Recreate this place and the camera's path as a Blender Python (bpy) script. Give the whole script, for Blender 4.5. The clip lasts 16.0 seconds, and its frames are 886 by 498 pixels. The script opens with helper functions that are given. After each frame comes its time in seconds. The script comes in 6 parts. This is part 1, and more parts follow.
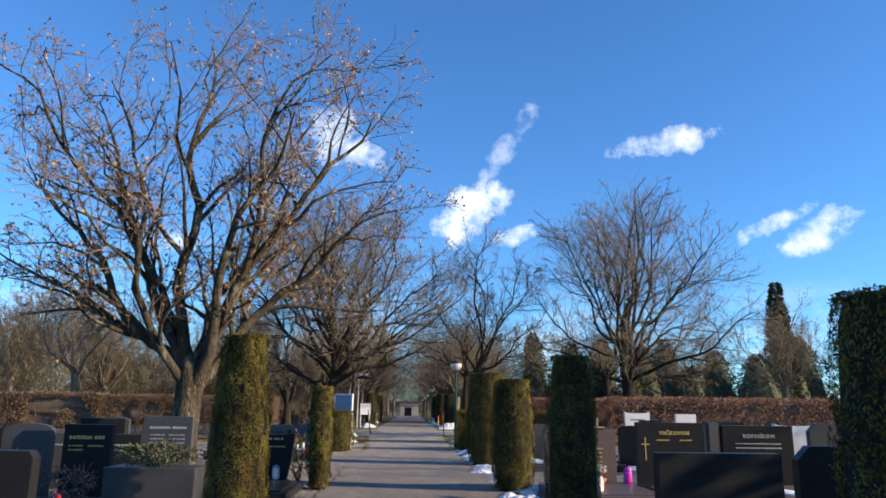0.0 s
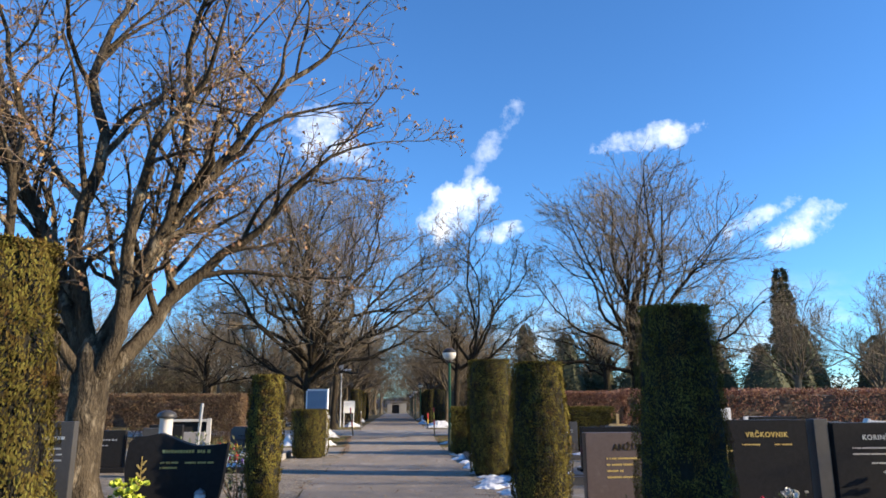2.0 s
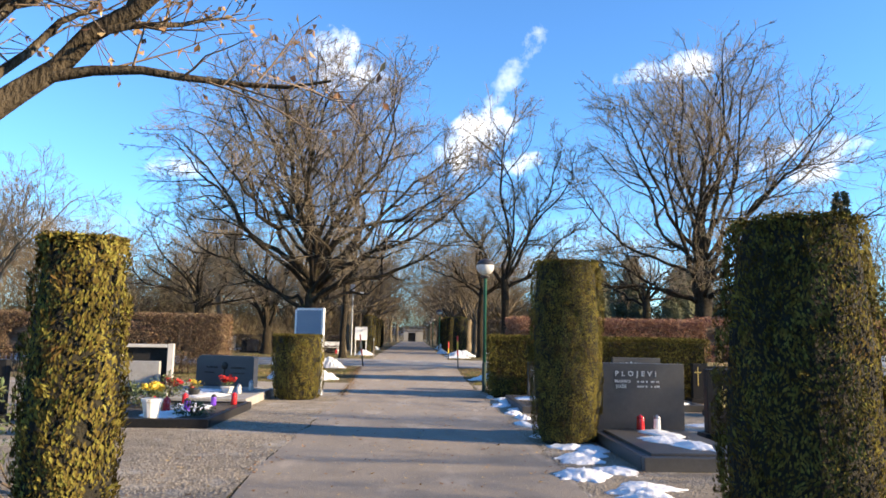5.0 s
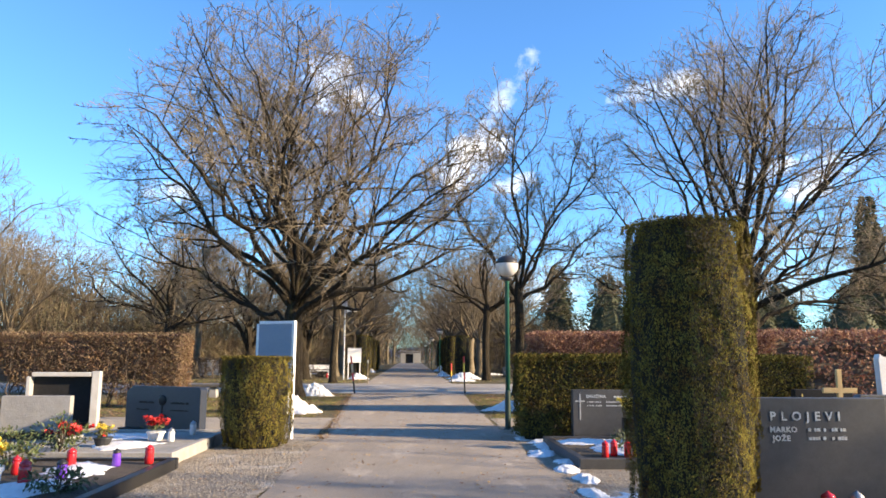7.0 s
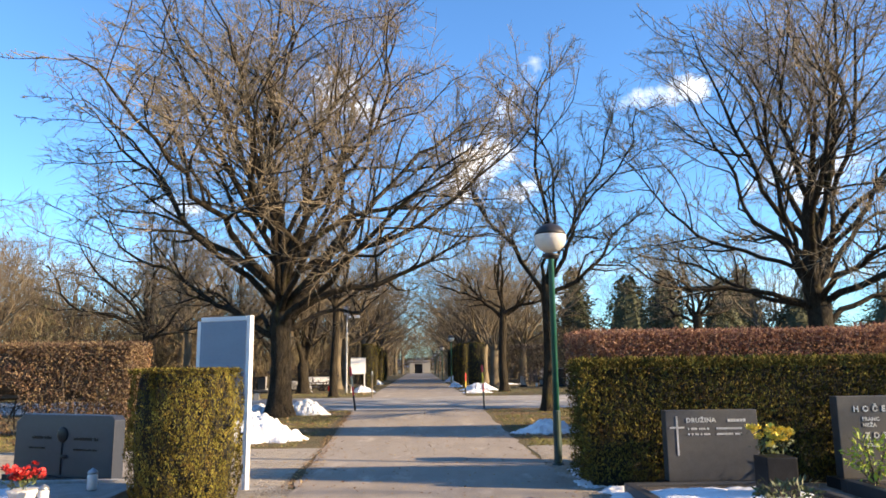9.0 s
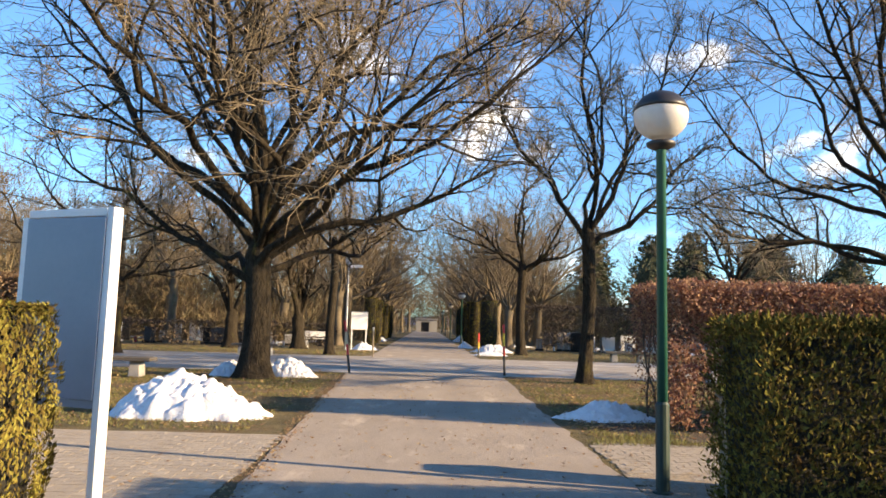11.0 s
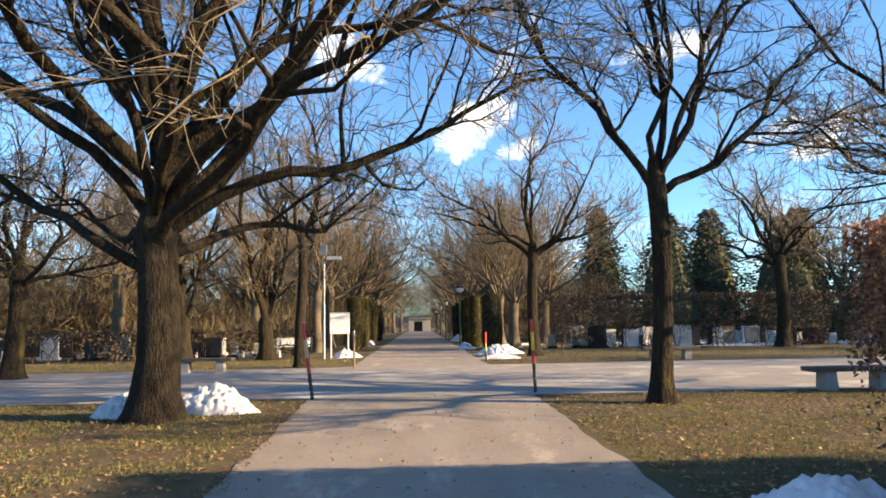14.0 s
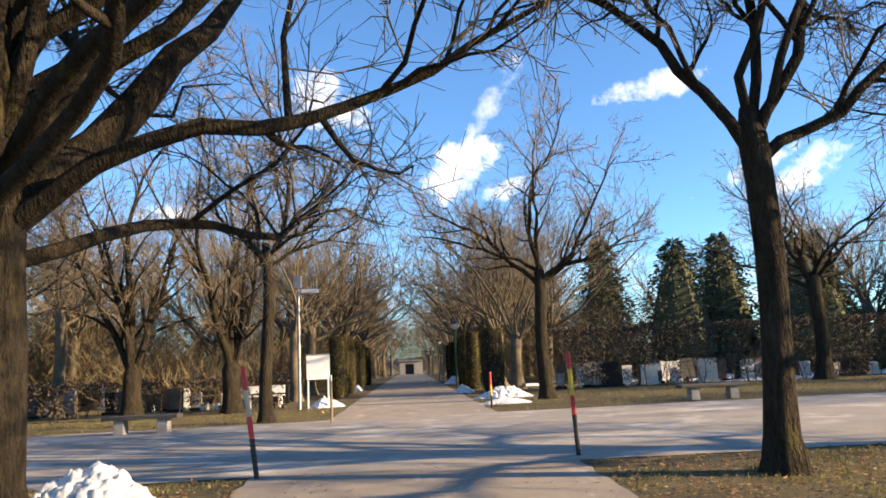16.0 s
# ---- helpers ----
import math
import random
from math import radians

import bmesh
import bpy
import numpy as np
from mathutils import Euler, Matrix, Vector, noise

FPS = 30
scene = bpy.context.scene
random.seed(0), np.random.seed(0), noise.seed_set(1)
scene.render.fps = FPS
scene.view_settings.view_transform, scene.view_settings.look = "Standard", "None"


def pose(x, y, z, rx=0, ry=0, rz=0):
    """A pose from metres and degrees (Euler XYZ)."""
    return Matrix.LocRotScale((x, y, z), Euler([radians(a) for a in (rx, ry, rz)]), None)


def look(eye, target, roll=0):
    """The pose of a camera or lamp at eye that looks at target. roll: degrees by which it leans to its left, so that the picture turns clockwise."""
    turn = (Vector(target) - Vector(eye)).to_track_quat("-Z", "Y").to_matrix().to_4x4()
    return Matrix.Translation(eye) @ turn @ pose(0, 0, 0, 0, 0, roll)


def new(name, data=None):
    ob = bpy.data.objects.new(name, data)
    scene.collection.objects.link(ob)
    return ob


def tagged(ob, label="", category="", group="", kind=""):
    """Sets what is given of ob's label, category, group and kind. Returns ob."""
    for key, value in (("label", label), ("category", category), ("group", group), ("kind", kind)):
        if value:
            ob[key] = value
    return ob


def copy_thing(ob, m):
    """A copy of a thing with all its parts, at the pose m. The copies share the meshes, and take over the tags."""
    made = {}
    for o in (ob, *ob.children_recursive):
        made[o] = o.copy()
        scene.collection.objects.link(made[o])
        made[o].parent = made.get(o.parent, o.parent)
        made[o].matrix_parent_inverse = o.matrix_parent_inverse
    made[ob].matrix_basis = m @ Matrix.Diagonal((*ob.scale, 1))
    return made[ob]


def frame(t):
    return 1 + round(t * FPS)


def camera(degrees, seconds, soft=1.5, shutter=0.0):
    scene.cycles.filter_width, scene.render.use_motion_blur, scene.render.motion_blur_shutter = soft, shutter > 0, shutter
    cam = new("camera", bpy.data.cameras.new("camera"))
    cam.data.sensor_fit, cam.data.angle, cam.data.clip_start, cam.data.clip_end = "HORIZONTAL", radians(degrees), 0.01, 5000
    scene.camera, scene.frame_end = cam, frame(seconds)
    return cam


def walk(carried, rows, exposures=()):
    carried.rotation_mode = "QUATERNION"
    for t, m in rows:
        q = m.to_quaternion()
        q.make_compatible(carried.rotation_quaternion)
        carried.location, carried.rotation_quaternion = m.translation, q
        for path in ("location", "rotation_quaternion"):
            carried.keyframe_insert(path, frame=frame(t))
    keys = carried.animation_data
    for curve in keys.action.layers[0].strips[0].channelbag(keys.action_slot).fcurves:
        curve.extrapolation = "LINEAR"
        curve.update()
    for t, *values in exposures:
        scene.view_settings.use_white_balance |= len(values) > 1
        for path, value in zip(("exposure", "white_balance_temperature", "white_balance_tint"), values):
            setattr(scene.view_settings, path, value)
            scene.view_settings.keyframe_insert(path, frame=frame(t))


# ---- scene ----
cam = camera(64.0, 16.0, soft=1.7)
PATH = [
    (0, (0.468, -12.318, 1.483), (0.548, -10.369, 1.925), 0.7),
    (0.5, (0.496, -11.178, 1.505), (0.561, -9.233, 1.965), 0.1),
    (1, (0.497, -10.176, 1.519), (0.574, -8.235, 1.993), 1.3),
    (1.5, (0.483, -9.18, 1.485), (0.564, -7.24, 1.962), -0.2),
    (2, (0.527, -8.12, 1.476), (0.645, -6.171, 1.91), -0.1),
    (2.5, (0.546, -7.092, 1.449), (0.677, -5.125, 1.788), -0.0),
    (3, (0.562, -5.983, 1.424), (0.703, -4.005, 1.681), 0.1),
    (3.5, (0.507, -5.008, 1.402), (0.626, -3.027, 1.654), -2.8),
    (4, (0.463, -3.944, 1.407), (0.555, -1.959, 1.626), 1.9),
    (4.2, (0.428, -3.549, 1.453), (0.51, -1.565, 1.698), 1.8),
    (6.3, (0.44, 0.902, 1.402), (0.529, 2.886, 1.639), 0.3),
    (6.5, (0.37, 1.352, 1.413), (0.466, 3.32, 1.753), 0.4),
    (7, (0.335, 2.344, 1.418), (0.418, 4.32, 1.718), 0.3),
    (7.5, (0.356, 3.332, 1.419), (0.446, 5.301, 1.759), -0.6),
    (8, (0.294, 4.388, 1.335), (0.265, 6.37, 1.601), -1.0),
    (8.5, (0.34, 5.396, 1.42), (0.395, 7.373, 1.714), -0.8),
    (9, (0.317, 6.328, 1.398), (0.38, 8.3, 1.724), -0.7),
    (9.2, (0.324, 6.788, 1.378), (0.397, 8.775, 1.591), -0.9),
    (11.5, (0.19, 11.596, 1.336), (0.224, 13.584, 1.55), 2.0),
    (12, (0.167, 12.661, 1.312), (0.247, 14.65, 1.504), 0.8),
    (12.5, (0.209, 13.629, 1.318), (0.202, 15.622, 1.487), 0.7),
    (13, (0.167, 14.591, 1.347), (0.193, 16.581, 1.544), -1.2),
    (13.5, (0.154, 15.516, 1.331), (0.179, 17.507, 1.518), 0.9),
    (14, (0.182, 16.517, 1.362), (0.248, 18.505, 1.572), -1.0),
    (14.5, (0.139, 17.451, 1.407), (0.219, 19.432, 1.67), -0.8),
    (15, (0.128, 18.449, 1.337), (0.208, 20.421, 1.657), -1.2),
    (15.5, (0.048, 19.416, 1.428), (0.109, 21.398, 1.689), 0.2),
    (16, (0.173, 20.519, 1.308), (0.273, 22.49, 1.632), -2.7),
]
EXPOSURES = [(0, 0.76, 6520, 10), (1.5, 0.84, 6570, 10), (2.5, 1.0, 6720, 10), (3.5, 1.25, 7020, 10), (4.2, 1.32, 7120, 10), (6.3, 1.42, 7270, 10), (8.0, 1.44, 7370, 10), (9.2, 1.40, 7770, 11), (11.5, 1.42, 8470, 12), (13, 1.40, 8470, 12), (14.5, 1.40, 8370, 12), (16, 1.32, 8170, 12)]
walk(cam, [(t, look(eye, target, roll)) for t, eye, target, roll in PATH], EXPOSURES)

# ---- world, sun, exposure ----
SUN_AZ, SUN_EL = -15.0, 18.0          # degrees from +x towards +y, degrees above the ground


def node(tree, kind, **values):
    n = tree.nodes.new(kind)
    for key, value in values.items():
        if key in n.inputs:
            n.inputs[key].default_value = value
    return n


def maths(tree, op, a, b=None, clamp=False):
    n = tree.nodes.new("ShaderNodeMath")
    n.operation, n.use_clamp = op, clamp
    for slot, v in zip(n.inputs, (a, b)):
        if v is None:
            continue
        if isinstance(v, (int, float)):
            slot.default_value = v
        else:
            tree.links.new(v, slot)
    return n.outputs[0]


def mixed(tree, fac, a, b):
    n = tree.nodes.new("ShaderNodeMix")
    n.data_type = "RGBA"
    for slot, v in zip((n.inputs[0], n.inputs[6], n.inputs[7]), (fac, a, b)):
        if isinstance(v, (int, float)):
            slot.default_value = v
        elif isinstance(v, tuple):
            slot.default_value = (*v, 1) if len(v) == 3 else v
        else:
            tree.links.new(v, slot)
    return n.outputs[2]


# clouds: way to the middle, half width and half height as angles in radians, slant
CLOUDS = [
    ((0.085, 0.958, 0.272), 0.052, 0.025, 0.40, 0.95),
    ((0.140, 0.961, 0.238), 0.028, 0.012, 0.1, 0.8),
    ((-0.105, 0.927, 0.350), 0.052, 0.036, -0.45, 0.8),
    ((0.325, 0.875, 0.348), 0.066, 0.016, 0.12, 0.75),
    ((0.128, 0.922, 0.362), 0.044, 0.014, 0.95, 0.42),
    ((0.438, 0.870, 0.228), 0.050, 0.010, 0.35, 0.75),
    ((0.509, 0.833, 0.222), 0.045, 0.018, 0.45, 0.75),
    ((-0.300, 0.930, 0.215), 0.050, 0.012, 0.1, 0.55),
]
world = bpy.data.worlds.new("world")
scene.world = world
world.use_nodes = True
wt = world.node_tree
wt.nodes.clear()
sky = wt.nodes.new("ShaderNodeTexSky")
sky.sky_type, sky.sun_disc = "NISHITA", False
sky.sun_elevation, sky.sun_rotation = radians(SUN_EL), radians(90 - SUN_AZ)
sky.altitude, sky.air_density, sky.dust_density, sky.ozone_density = 300, 1.0, 0.0, 2.5
way = wt.nodes.new("ShaderNodeTexCoord").outputs["Generated"]
warp = node(wt, "ShaderNodeTexNoise", Scale=9.0, Detail=6.0, Roughness=0.62)
wt.links.new(way, warp.inputs["Vector"])
fine = node(wt, "ShaderNodeTexNoise", Scale=26.0, Detail=6.0, Roughness=0.65)
wt.links.new(way, fine.inputs["Vector"])
puff = maths(wt, "ADD", maths(wt, "MULTIPLY", warp.outputs[0], 1.5), maths(wt, "MULTIPLY", fine.outputs[0], 1.0))
puff = maths(wt, "SUBTRACT", puff, 1.25)
cover = None
for middle, half_w, half_h, slant, most in CLOUDS:
    m = Vector(middle).normalized()
    right = m.cross(Vector((0, 0, 1))).normalized()
    up = right.cross(m).normalized()
    across, rise = right * math.cos(slant) + up * math.sin(slant), up * math.cos(slant) - right * math.sin(slant)
    terms = []
    for axis, half in ((across, half_w), (rise, half_h)):
        dot = wt.nodes.new("ShaderNodeVectorMath")
        dot.operation = "DOT_PRODUCT"
        wt.links.new(way, dot.inputs[0])
        dot.inputs[1].default_value = axis
        off = maths(wt, "SUBTRACT", dot.outputs["Value"], axis.dot(m))
        terms.append(maths(wt, "POWER", maths(wt, "ABSOLUTE", maths(wt, "DIVIDE", off, half)), 2.0))
    front = wt.nodes.new("ShaderNodeVectorMath")
    front.operation = "DOT_PRODUCT"
    wt.links.new(way, front.inputs[0])
    front.inputs[1].default_value = m
    d2 = maths(wt, "ADD", terms[0], terms[1])
    body = maths(wt, "ADD", maths(wt, "SUBTRACT", 0.72, maths(wt, "MULTIPLY", d2, 0.50)), maths(wt, "MULTIPLY", puff, 3.0))
    body = maths(wt, "MULTIPLY", maths(wt, "MULTIPLY", body, most * 0.9), maths(wt, "GREATER_THAN", front.outputs["Value"], 0.5), True)
    cover = body if cover is None else maths(wt, "MAXIMUM", cover, body)
# a broken bank of low cloud all round the horizon
split = wt.nodes.new("ShaderNodeSeparateXYZ")
wt.links.new(way, split.inputs[0])
low = node(wt, "ShaderNodeMapRange")
low.inputs[1].default_value, low.inputs[2].default_value, low.inputs[3].default_value, low.inputs[4].default_value = 0.02, 0.17, 0.95, 0.0
wt.links.new(split.outputs[2], low.inputs[0])
bank_noise = node(wt, "ShaderNodeTexNoise", Scale=7.0, Detail=7.0, Roughness=0.6)
stretch = wt.nodes.new("ShaderNodeMapping")
stretch.inputs["Scale"].default_value = (1, 1, 2.6)
wt.links.new(way, stretch.inputs[0])
wt.links.new(stretch.outputs[0], bank_noise.inputs["Vector"])
bank = maths(wt, "MULTIPLY", maths(wt, "SUBTRACT", bank_noise.outputs[0], 0.50), 5.0, True)
cover = maths(wt, "MAXIMUM", cover, maths(wt, "MULTIPLY", maths(wt, "MULTIPLY", bank, low.outputs[0]), 1.0, True))
tint = mixed(wt, 1.0, (1, 1, 1), (0.49, 0.89, 1.31))
deep = wt.nodes.new("ShaderNodeMix")
deep.data_type, deep.blend_type = "RGBA", "MULTIPLY"
deep.inputs[0].default_value = 1.0
wt.links.new(sky.outputs[0], deep.inputs[6])
wt.links.new(tint, deep.inputs[7])
shade = mixed(wt, fine.outputs[0], (5.6, 6.2, 7.2), (9.0, 9.1, 9.4))
colour = mixed(wt, cover, deep.outputs[2], shade)
back = node(wt, "ShaderNodeBackground", Strength=0.112)
wt.links.new(colour, back.inputs["Color"])
wt.links.new(back.outputs[0], wt.nodes.new("ShaderNodeOutputWorld").inputs["Surface"])

sun = new("sun", bpy.data.lights.new("sun", "SUN"))
sun.data.energy, sun.data.angle, sun.data.color = 5.0, radians(0.53), (1.0, 0.82, 0.60)
a, e = radians(SUN_AZ), radians(SUN_EL)
sun.matrix_basis = look((40 * math.cos(a), 40 * math.sin(a), 40 * math.tan(e)), (0, 0, 0))

# ---- materials ----


def surf(name, dark, light, scale=6.0, rough=0.85, bump=0.3, grain=60.0, grain_mix=0.35, depth=0.02, metallic=0.0, patch=None, patch_scale=0.8, patch_at=0.55, island=0.0, stretch=(1, 1, 1), specular=0.5, use_object=False, coat=0.0, translucent=0.0):
    """A surface with broad mottling, fine grain, an optional third colour in patches, and relief."""
    m = bpy.data.materials.new(name)
    m.use_nodes = True
    t = m.node_tree
    bsdf = t.nodes["Principled BSDF"]
    coord = t.nodes.new("ShaderNodeTexCoord").outputs["Object"] if use_object else t.nodes.new("ShaderNodeNewGeometry").outputs["Position"]
    mapping = t.nodes.new("ShaderNodeMapping")
    mapping.inputs["Scale"].default_value = stretch
    t.links.new(coord, mapping.inputs[0])
    broad = node(t, "ShaderNodeTexNoise", Scale=scale, Detail=5.0, Roughness=0.6)
    small = node(t, "ShaderNodeTexNoise", Scale=grain, Detail=3.0, Roughness=0.6)
    for n in (broad, small):
        t.links.new(mapping.outputs[0], n.inputs["Vector"])
    f = maths(t, "ADD", maths(t, "MULTIPLY", broad.outputs[0], 1 - grain_mix), maths(t, "MULTIPLY", small.outputs[0], grain_mix))
    f = maths(t, "ADD", maths(t, "MULTIPLY", maths(t, "SUBTRACT", f, 0.5), 2.6), 0.5, True)
    col = mixed(t, f, dark, light)
    if patch:
        where = node(t, "ShaderNodeTexNoise", Scale=patch_scale, Detail=6.0, Roughness=0.65)
        t.links.new(mapping.outputs[0], where.inputs["Vector"])
        col = mixed(t, maths(t, "MULTIPLY", maths(t, "SUBTRACT", where.outputs[0], patch_at), 9.0, True), col, patch)
    if island:
        rnd = t.nodes.new("ShaderNodeNewGeometry").outputs["Random Per Island"]
        hsv = node(t, "ShaderNodeHueSaturation")
        t.links.new(maths(t, "ADD", maths(t, "MULTIPLY", rnd, island * 2), 1 - island), hsv.inputs["Value"])
        t.links.new(maths(t, "ADD", maths(t, "MULTIPLY", rnd, 0.05), 0.475), hsv.inputs["Hue"])
        t.links.new(col, hsv.inputs["Color"])
        col = hsv.outputs[0]
    t.links.new(col, bsdf.inputs["Base Color"])
    bsdf.inputs["Metallic"].default_value = metallic
    bsdf.inputs["Specular IOR Level"].default_value = specular
    bsdf.inputs["Coat Weight"].default_value = coat
    t.links.new(maths(t, "ADD", maths(t, "MULTIPLY", small.outputs[0], 0.16), rough - 0.08, True), bsdf.inputs["Roughness"])
    if bump:
        b = node(t, "ShaderNodeBump", Strength=bump, Distance=depth)
        t.links.new(f, b.inputs["Height"])
        t.links.new(b.outputs[0], bsdf.inputs["Normal"])
    if translucent:
        thin = t.nodes.new("ShaderNodeBsdfTranslucent")
        t.links.new(col, thin.inputs["Color"])
        both = t.nodes.new("ShaderNodeMixShader")
        both.inputs[0].default_value = translucent
        t.links.new(bsdf.outputs[0], both.inputs[1])
        t.links.new(thin.outputs[0], both.inputs[2])
        t.links.new(both.outputs[0], t.nodes["Material Output"].inputs["Surface"])
    return m


ASPHALT = surf("pale_worn_asphalt", (0.205, 0.172, 0.138), (0.40, 0.338, 0.27), 1.6, 0.93, 0.3, 90, 0.6, depth=0.012, patch=(0.44, 0.37, 0.295), patch_scale=1.7, patch_at=0.56, stretch=(1, 0.35, 1))
ROAD = surf("road_asphalt", (0.22, 0.195, 0.165), (0.40, 0.36, 0.31), 1.3, 0.92, 0.22, 95, 0.5, depth=0.01, patch=(0.50, 0.46, 0.40), patch_scale=0.6, patch_at=0.52)
VERGE = surf("gravelly_verge", (0.15, 0.118, 0.082), (0.39, 0.33, 0.25), 3.2, 0.95, 0.9, 26, 0.5, depth=0.03, patch=(0.42, 0.39, 0.34), patch_scale=1.3, patch_at=0.54)


def darker_down_y(m, y0, y1, bare):
    """Scales the colour in patches towards bare times its value, from y1 down to y0."""
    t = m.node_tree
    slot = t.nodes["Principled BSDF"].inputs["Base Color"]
    full_colour = slot.links[0].from_socket
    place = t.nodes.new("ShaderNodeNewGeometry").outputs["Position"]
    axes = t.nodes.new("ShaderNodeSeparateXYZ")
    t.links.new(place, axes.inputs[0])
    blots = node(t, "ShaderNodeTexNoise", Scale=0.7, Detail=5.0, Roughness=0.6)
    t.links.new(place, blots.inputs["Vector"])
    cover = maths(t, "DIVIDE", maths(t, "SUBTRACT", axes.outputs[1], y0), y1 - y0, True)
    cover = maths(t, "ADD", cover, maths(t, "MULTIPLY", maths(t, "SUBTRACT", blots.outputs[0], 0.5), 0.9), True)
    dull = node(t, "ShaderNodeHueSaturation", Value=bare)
    t.links.new(full_colour, dull.inputs["Color"])
    t.links.new(mixed(t, cover, dull.outputs[0], full_colour), slot)


darker_down_y(ASPHALT, 1.0, 17.0, 0.60)
darker_down_y(VERGE, 1.0, 17.0, 0.62)
SOIL = surf("dark_soil", (0.040, 0.030, 0.020), (0.104, 0.080, 0.056), 3.0, 0.97, 0.9, 50, 0.5)
GRASS_GROUND = surf("winter_turf", (0.045, 0.040, 0.013), (0.20, 0.155, 0.065), 2.2, 0.97, 1.0, 60, 0.5, depth=0.04, patch=(0.15, 0.10, 0.045), patch_scale=0.8, patch_at=0.5)
GRASS_BLADE = surf("grass_blade", (0.09, 0.10, 0.025), (0.27, 0.24, 0.09), 1.0, 0.8, 0, 12, 0.4, island=0.35, translucent=0.3)
PAVER = surf("concrete_paver", (0.25, 0.212, 0.165), (0.385, 0.335, 0.268), 3.0, 0.93, 0.4, 80, 0.5)
KERB = surf("concrete_kerb", (0.20, 0.19, 0.17), (0.36, 0.34, 0.31), 5.0, 0.9, 0.4, 60, 0.4)
SNOW = surf("old_snow", (0.62, 0.63, 0.64), (0.82, 0.83, 0.83), 7.0, 0.8, 0.45, 22, 0.4, depth=0.02, patch=(0.34, 0.30, 0.24), patch_scale=4.2, patch_at=0.63)
BARK_OAK = surf("furrowed_bark", (0.010, 0.008, 0.006), (0.070, 0.056, 0.038), 10.0, 0.97, 1.0, 34, 0.45, depth=0.07, stretch=(1, 1, 0.30), specular=0.15, patch=(0.10, 0.085, 0.03), patch_scale=1.6, patch_at=0.6)
BARK_TWIG = surf("twig_bark", (0.10, 0.078, 0.05), (0.28, 0.22, 0.14), 2.0, 0.9, 0, 14, 0.3)
BARK_MAPLE = surf("pale_mossy_bark", (0.014, 0.011, 0.008), (0.125, 0.100, 0.068), 4.5, 0.97, 1.0, 26, 0.45, depth=0.05, specular=0.15, stretch=(1, 1, 0.4), patch=(0.27, 0.23, 0.165), patch_scale=3.4, patch_at=0.55)
TWIG_MAPLE = surf("maple_twig", (0.12, 0.085, 0.056), (0.27, 0.195, 0.13), 2.0, 0.9, 0, 14, 0.3)
BARK_FAR = surf("far_bark", (0.075, 0.059, 0.038), (0.22, 0.172, 0.11), 2.0, 0.95, 0, 20, 0.3)
LEAF_DRY = surf("dry_leaf", (0.19, 0.105, 0.052), (0.48, 0.31, 0.175), 4.0, 0.75, 0, 20, 0.3, island=0.5, specular=0.2, translucent=0.25)
LEAF_BEECH = surf("beech_leaf", (0.15, 0.070, 0.048), (0.40, 0.22, 0.15), 1.2, 0.7, 0, 9, 0.3, island=0.5, specular=0.25, translucent=0.3)
LEAF_BEECH_PALE = surf("pale_beech_leaf", (0.125, 0.078, 0.048), (0.28, 0.19, 0.12), 0.9, 0.7, 0, 9, 0.3, island=0.4, specular=0.2, translucent=0.25, patch=(0.33, 0.17, 0.09), patch_scale=0.9, patch_at=0.58)
BEECH_TWIG = surf("beech_twig", (0.056, 0.041, 0.030), (0.128, 0.098, 0.071), 3.0, 0.95, 0.4, 30, 0.4)
THUJA = surf("clipped_thuja", (0.011, 0.010, 0.003), (0.225, 0.182, 0.046), 2.4, 0.85, 0, 16, 0.4, island=0.42, patch=(0.11, 0.060, 0.023), patch_scale=3.2, patch_at=0.57, specular=0.06)
# Near-black, so that the core's colour carries the shade deep inside the foliage.
THUJA_CORE = surf("thuja_inner_shade", (0.008, 0.007, 0.004), (0.022, 0.019, 0.009), 6.0, 0.97, 0.8, 40, 0.5)
CONIFER = surf("conifer_needles", (0.030, 0.036, 0.016), (0.105, 0.108, 0.046), 0.8, 0.85, 0, 8, 0.4, island=0.5)
SCRUB = surf("winter_scrub", (0.10, 0.076, 0.046), (0.26, 0.20, 0.122), 0.35, 0.95, 0, 3, 0.4, island=0.4, specular=0.1)
SHRUB_GREEN = surf("evergreen_leaf", (0.035, 0.055, 0.018), (0.11, 0.13, 0.045), 4.0, 0.6, 0, 20, 0.3, island=0.4)
GRANITE_DARK = surf("polished_dark_granite", (0.010, 0.010, 0.011), (0.030, 0.030, 0.031), 18, 0.34, 0, 140, 0.7, specular=0.15)
GRANITE_GREY = surf("grey_granite", (0.036, 0.036, 0.036), (0.080, 0.078, 0.076), 14, 0.45, 0.05, 160, 0.7)
GRANITE_BROWN = surf("brown_granite", (0.070, 0.052, 0.048), (0.125, 0.097, 0.090), 16, 0.35, 0.03, 140, 0.7, patch=(0.133, 0.108, 0.098), patch_scale=4, patch_at=0.62)
GRANITE_BLUE = surf("blue_grey_granite", (0.013, 0.018, 0.032), (0.030, 0.039, 0.060), 14, 0.4, 0.03, 150, 0.7)
MARBLE = surf("white_marble", (0.594, 0.585, 0.558), (0.738, 0.729, 0.711), 3, 0.5, 0.05, 30, 0.3)
PALE_STONE = surf("greyed_marble", (0.36, 0.35, 0.33), (0.50, 0.49, 0.47), 4, 0.6, 0.08, 30, 0.3, patch=(0.30, 0.29, 0.26), patch_scale=3, patch_at=0.6)
